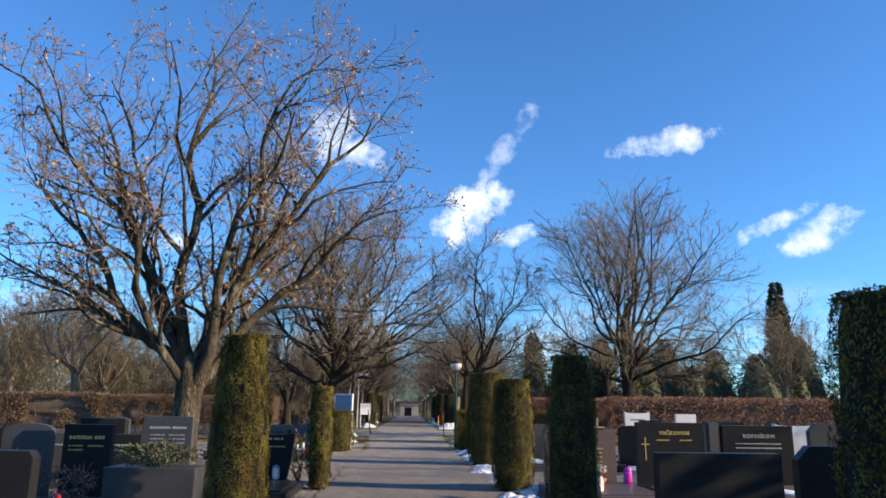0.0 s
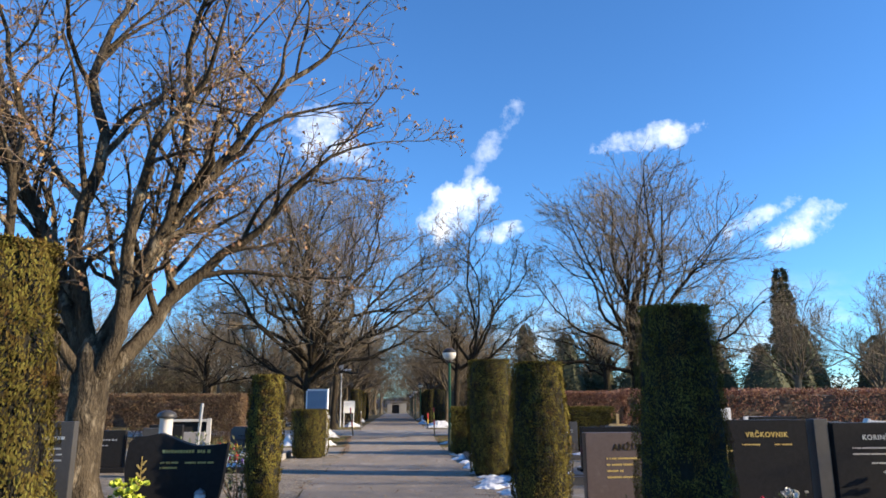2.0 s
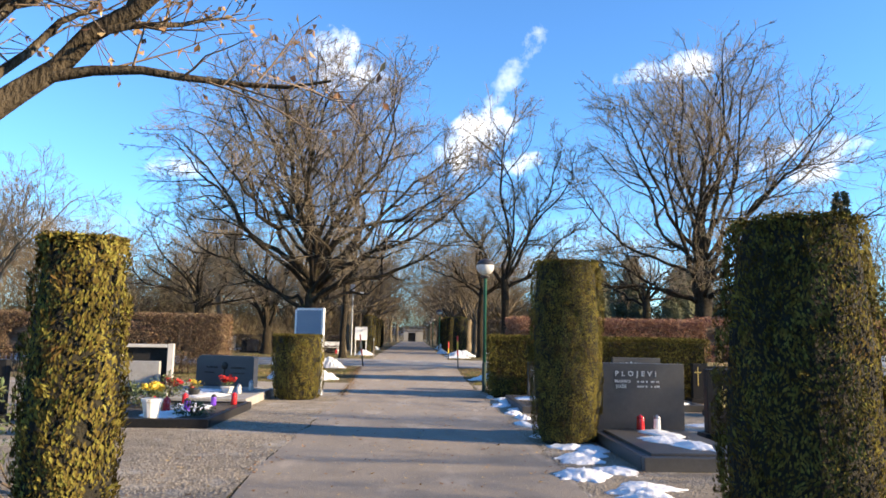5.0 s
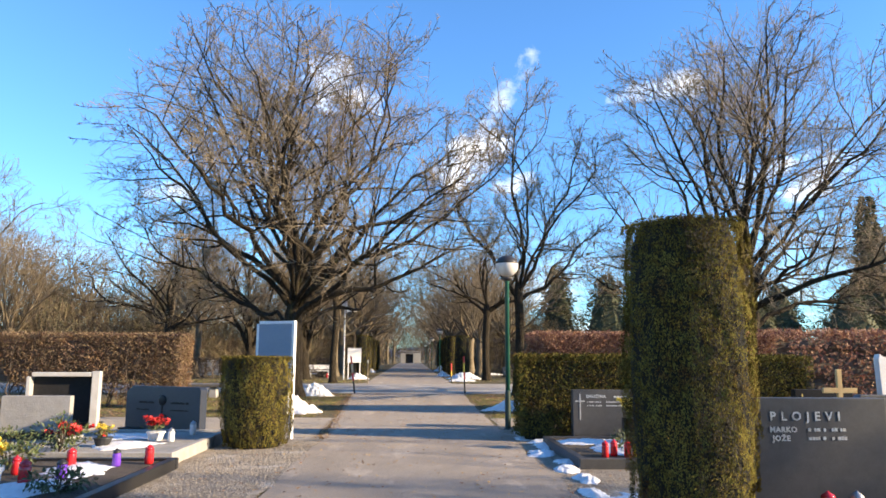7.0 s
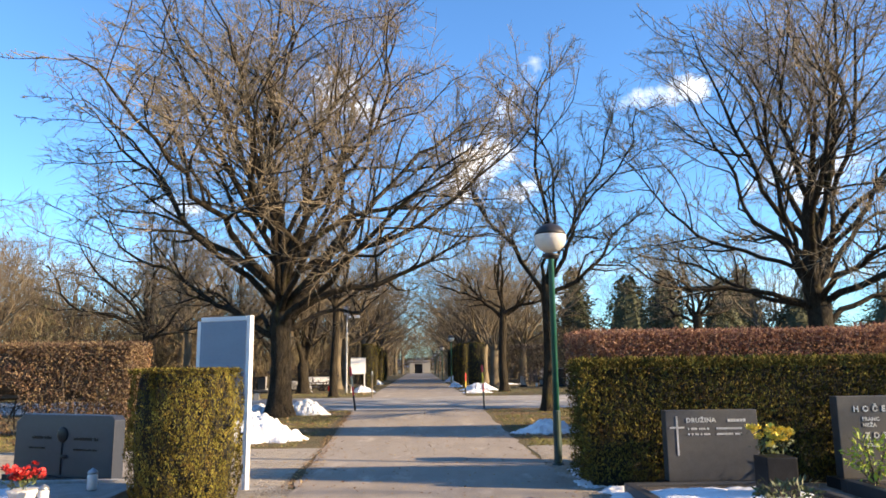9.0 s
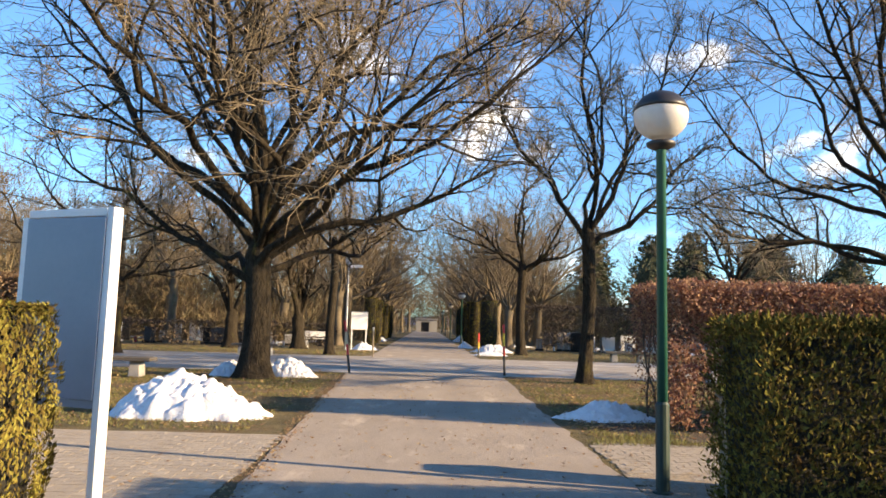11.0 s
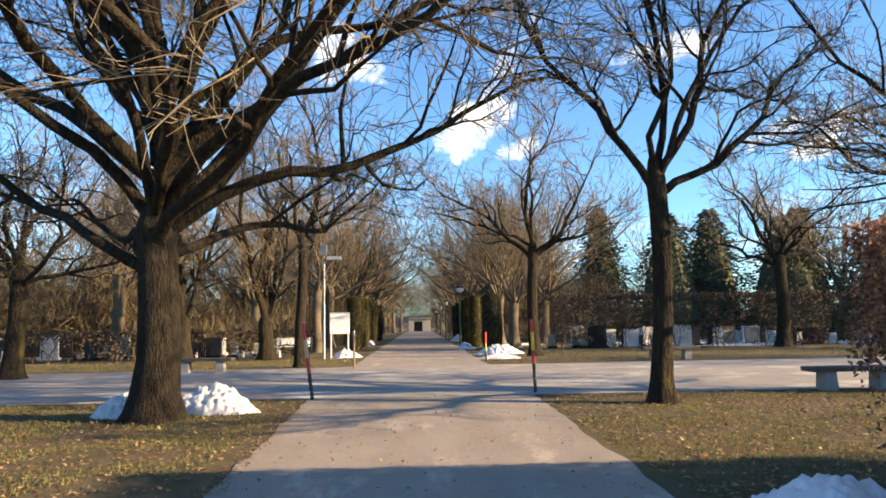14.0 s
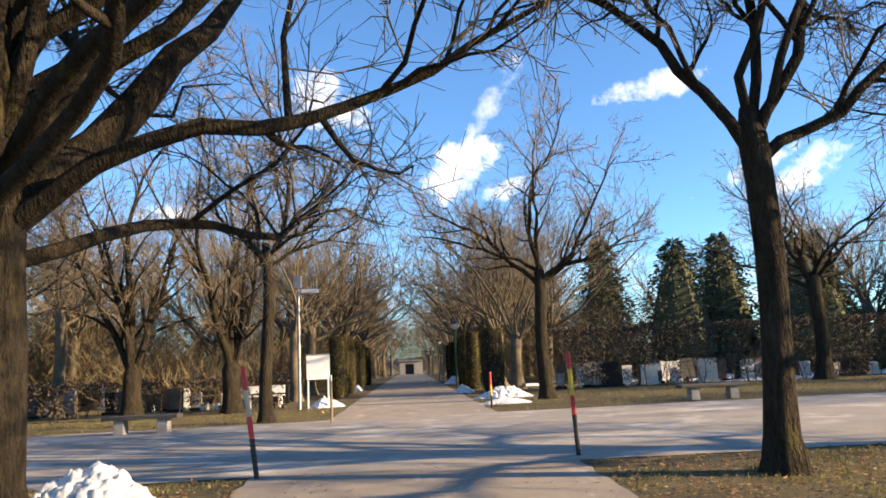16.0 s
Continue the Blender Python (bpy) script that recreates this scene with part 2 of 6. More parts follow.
CONCRETE = surf("weathered_concrete", (0.240, 0.228, 0.208), (0.400, 0.384, 0.360), 3.5, 0.9, 0.4, 45, 0.4, patch=(0.160, 0.152, 0.128), patch_scale=3, patch_at=0.6)
BENCH_TOP = surf("weathered_bench_slab", (0.055, 0.050, 0.044), (0.11, 0.10, 0.088), 5, 0.85, 0.4, 45, 0.4)
GOLD = surf("gilded_letter", (0.58, 0.42, 0.12), (0.76, 0.57, 0.20), 30, 0.4, 0, 80, 0.3, metallic=0.35)
BRONZE = surf("dark_bronze_letter", (0.05, 0.035, 0.015), (0.14, 0.10, 0.045), 30, 0.35, 0, 80, 0.3, metallic=0.8)
SILVER = surf("silvered_letter", (0.55, 0.55, 0.53), (0.70, 0.70, 0.68), 30, 0.4, 0, 80, 0.3, metallic=0.6)
BLACK = surf("black_paint", (0.015, 0.015, 0.016), (0.03, 0.03, 0.03), 10, 0.5, 0.05, 60, 0.3)
GREEN_PAINT = surf("green_post_paint", (0.012, 0.085, 0.058), (0.022, 0.125, 0.085), 6, 0.4, 0.05, 50, 0.3, patch=(0.03, 0.07, 0.05), patch_scale=5, patch_at=0.62)
DARK_GREEN = surf("dark_green_foot", (0.008, 0.028, 0.024), (0.015, 0.045, 0.038), 6, 0.5, 0.1, 50, 0.3)
OPAL = surf("opal_globe", (0.74, 0.72, 0.67), (0.84, 0.82, 0.78), 5, 0.35, 0, 30, 0.3, translucent=0.35)
LAMP_CAP = surf("dark_lamp_cap", (0.018, 0.017, 0.017), (0.035, 0.033, 0.033), 8, 0.45, 0.05, 40, 0.3)
WHITE_PAINT = surf("white_paint", (0.72, 0.72, 0.71), (0.82, 0.82, 0.81), 4, 0.5, 0.08, 40, 0.3)
PANEL = surf("blue_grey_panel", (0.15, 0.195, 0.275), (0.19, 0.235, 0.315), 2, 0.35, 0.03, 30, 0.3)
RED_PAINT = surf("red_paint", (0.62, 0.035, 0.035), (0.75, 0.07, 0.06), 12, 0.5, 0.1, 50, 0.3)
YELLOW_PAINT = surf("yellow_paint", (0.72, 0.46, 0.03), (0.82, 0.58, 0.07), 12, 0.5, 0.1, 50, 0.3)
CREAM_PAINT = surf("cream_paint", (0.55, 0.40, 0.24), (0.66, 0.52, 0.34), 12, 0.6, 0.1, 50, 0.3)
WOOD = surf("grey_wood", (0.16, 0.125, 0.085), (0.30, 0.24, 0.17), 10, 0.9, 0.5, 60, 0.4, stretch=(1, 1, 0.1))
WOOD_YELLOW = surf("fresh_wood", (0.50, 0.32, 0.12), (0.66, 0.45, 0.20), 8, 0.7, 0.2, 50, 0.4, stretch=(1, 1, 0.15))
STEEL = surf("galvanised_steel", (0.30, 0.31, 0.32), (0.45, 0.46, 0.47), 8, 0.45, 0.05, 60, 0.3, metallic=0.8)
TERRACOTTA = surf("terracotta", (0.40, 0.14, 0.065), (0.55, 0.22, 0.11), 8, 0.8, 0.15, 50, 0.3)
PLASTIC_RED = surf("red_candle_shell", (0.45, 0.012, 0.018), (0.62, 0.03, 0.035), 8, 0.2, 0, 40, 0.2, coat=0.4)
PLASTIC_PURPLE = surf("purple_candle_shell", (0.12, 0.035, 0.40), (0.20, 0.07, 0.55), 8, 0.2, 0, 40, 0.2, coat=0.4)
PLASTIC_PINK = surf("magenta_candle_shell", (0.50, 0.02, 0.36), (0.68, 0.06, 0.50), 8, 0.15, 0, 40, 0.2, coat=0.4)
PLASTIC_YELLOW = surf("yellow_candle_shell", (0.70, 0.55, 0.03), (0.82, 0.70, 0.08), 8, 0.2, 0, 40, 0.2, coat=0.4)
PLASTIC_CLEAR = surf("pale_candle_shell", (0.60, 0.60, 0.58), (0.75, 0.75, 0.73), 8, 0.15, 0, 40, 0.2, coat=0.4)
PETAL_WHITE = surf("white_petal", (0.70, 0.68, 0.60), (0.85, 0.83, 0.76), 20, 0.7, 0, 60, 0.3)
PETAL_YELLOW = surf("yellow_petal", (0.72, 0.52, 0.05), (0.85, 0.68, 0.14), 20, 0.7, 0, 60, 0.3)
PETAL_RED = surf("red_petal", (0.50, 0.02, 0.025), (0.68, 0.06, 0.05), 20, 0.7, 0, 60, 0.3)
LIME_LEAF = surf("lime_leaf", (0.42, 0.50, 0.03), (0.60, 0.66, 0.10), 20, 0.6, 0, 60, 0.3)
PLASTER = surf("pale_plaster", (0.26, 0.25, 0.235), (0.34, 0.33, 0.31), 1, 0.9, 0.1, 20, 0.3)
# The blue of distance haze is put into the hills' colour.
HILL = surf("hazed_hills", (0.07, 0.095, 0.15), (0.11, 0.145, 0.21), 0.01, 0.95, 0, 0.06, 0.4)

# ---- mesh tools ----


def thing(name, x, y, z=0.0, label="", category="", group="", turn=0.0, kind=""):
    ob = new(name)
    ob.empty_display_size = 0.2
    ob.matrix_basis = pose(x, y, z, 0, 0, turn)
    return tagged(ob, label, category, group, kind)


def part(name, bm, material, parent=None, label="", smooth=False):
    """Links a bmesh, or a ready mesh, as one object under its thing."""
    if isinstance(bm, bpy.types.Mesh):
        me = bm
    else:
        me = bpy.data.meshes.new(name)
        bm.to_mesh(me)
        bm.free()
        if smooth:
            me.polygons.foreach_set("use_smooth", [True] * len(me.polygons))
    if material and not me.materials:
        me.materials.append(material)
    ob = new(name, me)
    if parent:
        ob.parent = parent
    return tagged(ob, label)


def part_stuff(*args, **more):
    """A part of countless small pieces."""
    return tagged(part(*args, **more), kind="stuff")


def box(sx, sy, sz, x=0, y=0, z=0, bevel=0.0, taper=1.0, bm=None, turn=0.0):
    """A box standing on z, bevelled, its top scaled by taper."""
    own = bmesh.new()
    bmesh.ops.create_cube(own, size=1)
    for v in own.verts:
        k = taper if v.co.z > 0 else 1.0
        v.co = Vector((v.co.x * sx * k, v.co.y * sy * k, (v.co.z + 0.5) * sz))
    if bevel:
        bmesh.ops.bevel(own, geom=own.edges[:], offset=bevel, segments=2, affect="EDGES", profile=0.6)
    bmesh.ops.transform(own, matrix=pose(x, y, z, 0, 0, turn), verts=own.verts)
    return own if bm is None else joined(bm, own)


def joined(bm, other):
    me = bpy.data.meshes.new("tmp")
    other.to_mesh(me)
    other.free()
    bm.from_mesh(me)
    bpy.data.meshes.remove(me)
    return bm


def lathe(profile, sides=16, x=0, y=0, z=0, bm=None):
    """A turned body from rows of (radius, height)."""
    own = bmesh.new()
    rings = []
    for r, h in profile:
        rings.append([own.verts.new((x + r * math.cos(2 * math.pi * k / sides), y + r * math.sin(2 * math.pi * k / sides), z + h)) for k in range(sides)])
    for a, b in zip(rings, rings[1:]):
        for k in range(sides):
            own.faces.new((a[k], a[(k + 1) % sides], b[(k + 1) % sides], b[k]))
    own.faces.new(rings[-1])
    own.faces.new(rings[0][::-1])
    return own if bm is None else joined(bm, own)


def slab(outline, depth, bevel=0.0):
    """An upright slab: the outline lies in x and z, the depth runs along y, centred."""
    bm = bmesh.new()
    front = [bm.verts.new((x, -depth / 2, z)) for x, z in outline]
    f = bm.faces.new(front)
    made = bmesh.ops.extrude_face_region(bm, geom=[f])
    bmesh.ops.translate(bm, vec=(0, depth, 0), verts=[g for g in made["geom"] if isinstance(g, bmesh.types.BMVert)])
    bmesh.ops.recalc_face_normals(bm, faces=bm.faces[:])
    if bevel:
        bmesh.ops.bevel(bm, geom=bm.edges[:], offset=bevel, segments=2, affect="EDGES", profile=0.6)
    return bm


def raw(name, verts, faces, material, smooth=False):
    me = bpy.data.meshes.new(name)
    verts, faces = np.asarray(verts, dtype=np.float32), np.asarray(faces, dtype=np.int32)
    k = faces.shape[1]
    me.vertices.add(len(verts))
    me.vertices.foreach_set("co", verts.ravel())
    me.loops.add(faces.size)
    me.loops.foreach_set("vertex_index", faces.ravel())
    me.polygons.add(len(faces))
    me.polygons.foreach_set("loop_start", np.arange(0, faces.size, k, dtype=np.int32))
    if smooth:
        me.polygons.foreach_set("use_smooth", np.ones(len(faces), dtype=bool))
    me.update(calc_edges=True)
    me.validate()
    me.materials.append(material)
    return me


def leaves(name, at, along, across, length, width, material, fold=0.25):
    """Small folded leaves: a place, a way to the tip and a way across for each."""
    n = len(at)
    length, width = np.broadcast_to(length, n)[:, None], np.broadcast_to(width, n)[:, None]
    along = along / np.linalg.norm(along, axis=1, keepdims=True)
    across = across - along * (along * across).sum(1, keepdims=True)
    across = across / (np.linalg.norm(across, axis=1, keepdims=True) + 1e-9)
    up = np.cross(along, across)
    tip = at + along * length
    mid = at + along * length * 0.5
    v = np.stack([at, mid + across * width / 2 + up * width * fold, tip, mid - across * width / 2 + up * width * fold], 1).reshape(-1, 3)
    i = np.arange(n)[:, None] * 4
    f = np.concatenate([i + [[0, 1, 2]], i + [[0, 2, 3]]], 0)
    return raw(name, v, f, material)


def tubes(paths, r0, r1, sides):
    """Tapered tubes along many polylines at once: paths (B, N, 3)."""
    b, n, _ = paths.shape
    tangent = np.gradient(paths, axis=1)
    tangent /= np.linalg.norm(tangent, axis=2, keepdims=True) + 1e-9
    ref = np.where(np.abs(tangent[:, :1, 2:3]) > 0.8, np.array([[[1.0, 0, 0]]]), np.array([[[0, 0, 1.0]]]))
    u = np.cross(tangent, np.broadcast_to(ref, tangent.shape))
    u /= np.linalg.norm(u, axis=2, keepdims=True) + 1e-9
    w = np.cross(tangent, u)
    s = np.linspace(0, 1, n)[None, :]
    radius = (np.asarray(r0)[:, None] * (1 - s) + np.asarray(r1)[:, None] * s)
    ang = 2 * np.pi * np.arange(sides) / sides
    ring = u[:, :, None] * np.cos(ang)[None, None, :, None] + w[:, :, None] * np.sin(ang)[None, None, :, None]
    v = paths[:, :, None] + ring * radius[:, :, None, None]
    base = (np.arange(b) * n * sides)[:, None, None]
    row = (np.arange(n - 1) * sides)[None, :, None]
    k = np.arange(sides)[None, None, :]
    k2 = (k + 1) % sides
    f = np.stack([base + row + k, base + row + k2, base + row + sides + k2, base + row + sides + k], -1).reshape(-1, 4)
    return v.reshape(-1, 3), f


def merged(name, pieces, material, smooth=False):
    verts, faces, start = [], [], 0
    for v, f in pieces:
        verts.append(v)
        faces.append(f + start)
        start += len(v)
    return raw(name, np.concatenate(verts), np.concatenate(faces), material, smooth)


def wander(rng, p0, way, length, steps, shake, lift, least=-1.0, hold=0.0, arch=0.0):
    """Polylines that start at p0 and drift: lift bends them upwards, hold pulls them back to their heading, arch starts them steeper."""
    d = way / np.linalg.norm(way, axis=1, keepdims=True)
    first = d.copy()
    d[:, 2] += arch
    p, out = p0.copy(), [p0.copy()]
    for _ in range(steps):
        d = d + rng.normal(0, shake, d.shape) + hold * (first - d)
        d[:, 2] = np.maximum(d[:, 2] + lift, least)
        d /= np.linalg.norm(d, axis=1, keepdims=True)
        p = p + d * (length / steps)[:, None]
        out.append(p.copy())
    return np.stack(out, 1)


def offshoots(rng, paths, length, r0, r1, count, start, angle, ratio, thin):
    """Starting places, ways, lengths and radii of shoots along the given branches."""
    b, n, _ = paths.shape
    s = start + (1 - start) * (np.tile((np.arange(count) + 0.5) / count, b) + rng.uniform(-0.5, 0.5, b * count) / count)
    who = np.repeat(np.arange(b), count)
    pos = np.clip(s, 0, 0.999) * (n - 1)
    i = pos.astype(int)
    frac = (pos - i)[:, None]
    p = paths[who, i] * (1 - frac) + paths[who, i + 1] * frac
    tan = paths[who, i + 1] - paths[who, i]
    tan /= np.linalg.norm(tan, axis=1, keepdims=True) + 1e-9
    side = rng.normal(0, 1, tan.shape)
    side -= tan * (tan * side).sum(1, keepdims=True)
    side /= np.linalg.norm(side, axis=1, keepdims=True) + 1e-9
    ang = np.radians(rng.normal(angle, 11, len(s)))[:, None]
    way = tan * np.cos(ang) + side * np.sin(ang)
    rad = (r0[who] * (1 - s) + r1[who] * s)
    return p, way, length[who] * ratio * (1.15 - 0.5 * s) * rng.uniform(0.6, 1.25, len(s)), rad * thin


def ring_of_limbs(rng, count, low, high, spread=1.0):
    """Ways of the main limbs, fanned round the trunk, flat ones first."""
    out = []
    for k in range(count):
        az = k * 2.39996 + rng.uniform(-0.25, 0.25)
        el = radians(low + (high - low) * (k / max(1, count - 1)) ** 1.25 + rng.uniform(-5, 5))
        out.append((math.cos(az) * math.cos(el) * spread, math.sin(az) * math.cos(el), math.sin(el)))
    return np.array(out)


def bare_tree(name, x, y, label, seed, fork=3.3, radius=0.3, limbs=13, low=12, high=82, reach=8.5, lift=0.05, shake=0.09, counts=(9, 7, 6), ratios=(0.42, 0.45, 0.5), bark=None, twig=None,
              limb_parts=True, lean=(0.0, 0.0), twig_r=0.0075, ways=None, limb_r=0.42, dry=0, group="", spread=1.0, category="tree", angle=42, sweep=0.25, stagger=0.0, dome=None, hold=0.0, arch=0.0, steps=11):
    """A leafless tree: a flared trunk, main limbs with their boughs, and a crown of twigs."""
    rng = np.random.default_rng(seed)
    bark, twig = bark or BARK_OAK, twig or BARK_TWIG
    ob = thing(name, x, y, 0, label, category, group)
    h = np.array([-0.15, 0.0, 0.15, 0.4, 0.9, 1.6, 2.4, 3.2, 4.0])
    h = np.append(h[h < fork - 0.2], [fork, fork + 0.35])
    width = radius * (1 + 0.62 * np.exp(-np.maximum(h, 0) / 0.28)) * (1 - 0.09 * h / fork)
    width[-1] *= 0.62
    width[-2] *= 1.08
    sides = 14
    ang = np.arange(sides) * 2 * np.pi / sides
    flute = 1 + 0.09 * np.cos(ang * 5 + seed)[None, :] * np.exp(-np.maximum(h, 0) / 0.6)[:, None] + rng.normal(0, 0.025, (len(h), sides))
    cx, cy = lean[0] * h / fork + 0.05 * np.sin(h * 1.3 + seed), lean[1] * h / fork + 0.04 * np.cos(h * 1.1 + seed)
    v = np.stack([cx[:, None] + width[:, None] * flute * np.cos(ang), cy[:, None] + width[:, None] * flute * np.sin(ang), np.repeat(h[:, None], sides, 1)], -1)
    k = np.arange(sides)
    f = np.concatenate([np.stack([r * sides + k, r * sides + (k + 1) % sides, (r + 1) * sides + (k + 1) % sides, (r + 1) * sides + k], -1) for r in range(len(h) - 1)])
    part("trunk", raw("trunk", v.reshape(-1, 3), f, bark, True), bark, ob)
    way = ring_of_limbs(rng, limbs, low, high, spread) if ways is None else np.array(ways, float)
    limbs = len(way)
    heading = way / np.linalg.norm(way, axis=1, keepdims=True)
    top = np.array([cx[-2], cy[-2], fork])
    rise = stagger * np.argsort(np.argsort(rng.uniform(0, 0.6, limbs) + heading[:, 2])) / limbs
    p0 = top + heading * np.array([radius * 0.45, radius * 0.45, 0.0]) * (1 - 0.5 * rise / max(stagger, 0.01))[:, None] + np.stack([np.zeros(limbs), np.zeros(limbs), rise], 1) + np.stack([np.zeros(limbs), np.zeros(limbs), rng.uniform(-0.45, 0.25, limbs) - 0.25 * (heading[:, 2] < 0.4)], 1)
    length = (reach if np.ndim(reach) else np.full(limbs, float(reach))) * rng.uniform(0.85, 1.1, limbs) * (1.08 - 0.2 * heading[:, 2]) if ways is None else np.linalg.norm(way, axis=1)
    if dome:
        # limbs end on a rounded crown: half width, height of its middle, top and underside
        wide, middle, up, down = dome
        length = np.empty(limbs)
        for i in range(limbs):
            reach_out = np.arange(0.5, 20, 0.1)[:, None] * heading[i] + p0[i] - [top[0], top[1], middle]
            tall = np.where(reach_out[:, 2] > 0, up, down)
            length[i] = 0.5 + 0.1 * np.argmax((reach_out[:, 0] ** 2 + reach_out[:, 1] ** 2) / wide ** 2 + (reach_out[:, 2] / tall) ** 2 > 1)
        length *= rng.uniform(0.92, 1.04, limbs)
    r0 = radius * limb_r * rng.uniform(0.75, 1.2, limbs)
    r1 = np.full(limbs, 0.016)
    if stagger:
        leader = wander(rng, top[None], np.array([[0.02, 0.0, 1.0]]), np.array([reach * 0.62]), 9, shake * 1.1, lift)
        part("limb", merged("limb", [tubes(leader, np.array([radius * 0.86]), np.array([0.02]), 12)], bark, True), bark, ob, "central leader")
    main = wander(rng, p0, heading, length, steps, shake, lift, 0.13 if not dome else -0.1, hold, arch)

    def trimmed(at, lengths):
        """Shoots shorten towards the dome of the crown, so that its outline stays round."""
        if not dome:
            return lengths
        off = at - np.array([top[0], top[1], dome[1]])
        far = np.sqrt((off[:, 0] ** 2 + off[:, 1] ** 2) / dome[0] ** 2 + (off[:, 2] / np.where(off[:, 2] > 0, dome[2], dome[3])) ** 2)
        return lengths * np.clip((1.12 - far) / 0.34, 0.28, 1.0)

    a_p, a_w, a_l, a_r = offshoots(rng, main, length, r0, r1, counts[0], 0.3 if dome else 0.14, angle, ratios[0], 0.6)
    a_w[:, 2] += sweep
    a_l = trimmed(a_p, a_l)
    boughs = wander(rng, a_p, a_w, a_l, 6 if limb_parts else 4, shake * 1.25, lift * 0.9, -0.12, hold * 0.6)
    a_e = np.maximum(a_r * 0.22, 0.009)
    each = counts[0]
    if limb_parts:
        for i in range(limbs):
            sub = slice(i * each, (i + 1) * each)
            me = merged("limb", [tubes(main[i:i + 1], r0[i:i + 1], r1[i:i + 1], 8), tubes(boughs[sub], a_r[sub], a_e[sub], 5)], bark, True)
            part("limb", me, bark, ob)
        pieces = []
    else:
        pieces = [tubes(main, r0, r1, 6), tubes(boughs, a_r, a_e, 3)]
    b_p, b_w, b_l, b_r = offshoots(rng, boughs, a_l, a_r, a_e, counts[1], 0.15, 44, ratios[1], 0.55)
    b_w[:, 2] += sweep * 0.7
    b_r = np.clip(b_r, 0.007, 0.015)
    b_l = trimmed(b_p, b_l)
    sprays = wander(rng, b_p, b_w, b_l, 3 if limb_parts else 2, shake * 1.4, lift * 0.6)
    b_e = np.full(len(b_r), twig_r * 0.8)
    pieces.append(tubes(sprays, b_r, b_e, 3))
    if counts[2]:
        c_p, c_w, c_l, c_r = offshoots(rng, sprays, b_l, b_r, b_e, counts[2], 0.1, 42, ratios[2], 0.7)
        c_w[:, 2] += sweep * 0.5
        twigs = wander(rng, c_p, c_w, c_l, 2 if dome else 1, shake * 1.3, lift * 0.5)
        pieces.append(tubes(twigs, np.full(len(c_l), twig_r), np.full(len(c_l), twig_r * 0.45), 3))
    part_stuff("crown", merged("crown", pieces, twig), twig, ob)
    if dry and counts[2]:
        pick = rng.choice(len(twigs), dry)
        at = twigs[pick, -1]
        part_stuff("dry_leaves", leaves("dry_leaves", at, rng.normal(0, 1, (dry, 3)) + [0, 0, -0.8], rng.normal(0, 1, (dry, 3)), rng.uniform(0.06, 0.12, dry), rng.uniform(0.035, 0.07, dry), LEAF_DRY), LEAF_DRY, ob, "a few curled brown leaves left on the twigs")
    return ob

# ---- ground, path, road ----


def ragged(points, seed, step=0.5, amount=0.05):
    """An outline with its edges broken up a little."""
    rng = random.Random(seed)
    out = []
    for (x0, y0), (x1, y1) in zip(points, points[1:] + points[:1]):
        n = max(1, int(math.hypot(x1 - x0, y1 - y0) / step))
        n = min(n, 160)
        for k in range(n):
            out.append((x0 + (x1 - x0) * k / n + rng.uniform(-amount, amount), y0 + (y1 - y0) * k / n + rng.uniform(-amount, amount)))
    return out


def sheet(name, points, z, material, label, seed=1, step=0.5, amount=0.05):
    bm = bmesh.new()
    f = bm.faces.new([bm.verts.new((x, y, z)) for x, y in ragged(points, seed, step, amount)])
    if f.normal.z < 0:
        f.normal_flip()
    bmesh.ops.triangulate(bm, faces=bm.faces[:])
    return tagged(part(name, bm, material), label, "ground", kind="structure")


bm = bmesh.new()
bmesh.ops.create_grid(bm, x_segments=8, y_segments=8, size=2500)
tagged(part("ground", bm, GRASS_GROUND), "brown winter turf with dry patches", "ground", kind="structure")
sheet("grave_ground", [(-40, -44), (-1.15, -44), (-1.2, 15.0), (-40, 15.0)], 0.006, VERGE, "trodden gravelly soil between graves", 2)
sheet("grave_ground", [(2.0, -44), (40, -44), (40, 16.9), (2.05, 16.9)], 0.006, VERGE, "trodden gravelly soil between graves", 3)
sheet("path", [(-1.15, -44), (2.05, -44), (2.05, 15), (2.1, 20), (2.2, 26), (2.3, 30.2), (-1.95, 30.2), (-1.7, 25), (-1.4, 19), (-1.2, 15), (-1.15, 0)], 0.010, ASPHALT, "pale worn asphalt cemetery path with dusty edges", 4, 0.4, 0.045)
sheet("path", [(-2.1, 39.6), (2.4, 39.6), (2.35, 60), (2.3, 152), (-2.5, 152), (-2.2, 60)], 0.016, ASPHALT, "pale worn asphalt path running on between trees", 5, 0.8, 0.06)
sheet("road", [(-60, 30.0), (60, 29.9), (60, 40.2), (2.4, 39.9), (-2.1, 39.9), (-60, 37.5)], 0.0145, ROAD, "grey asphalt crossing road strewn with grit", 6, 0.6, 0.08)
sheet("paved_strip", [(-14, 15.0), (-1.3, 15.0), (-1.5, 19.2), (-14, 19.4)], 0.005, VERGE, "sandy joints under the pavers", 7)
sheet("paved_strip", [(2.12, 16.9), (30, 16.9), (30, 19.3), (2.2, 19.2)], 0.005, VERGE, "sandy joints under the pavers", 8)
sheet("leaf_bed", [(2.6, 19.5), (12, 19.5), (12, 22.4), (3.4, 22.5), (2.8, 21.6)], 0.006, SOIL, "dark soil under the hedge", 9, 0.3, 0.12)

def grid_noise(x, y, scale, seed):
    return noise.noise(Vector((x * scale + seed * 7.3, y * scale - seed * 3.1, seed * 1.7)))


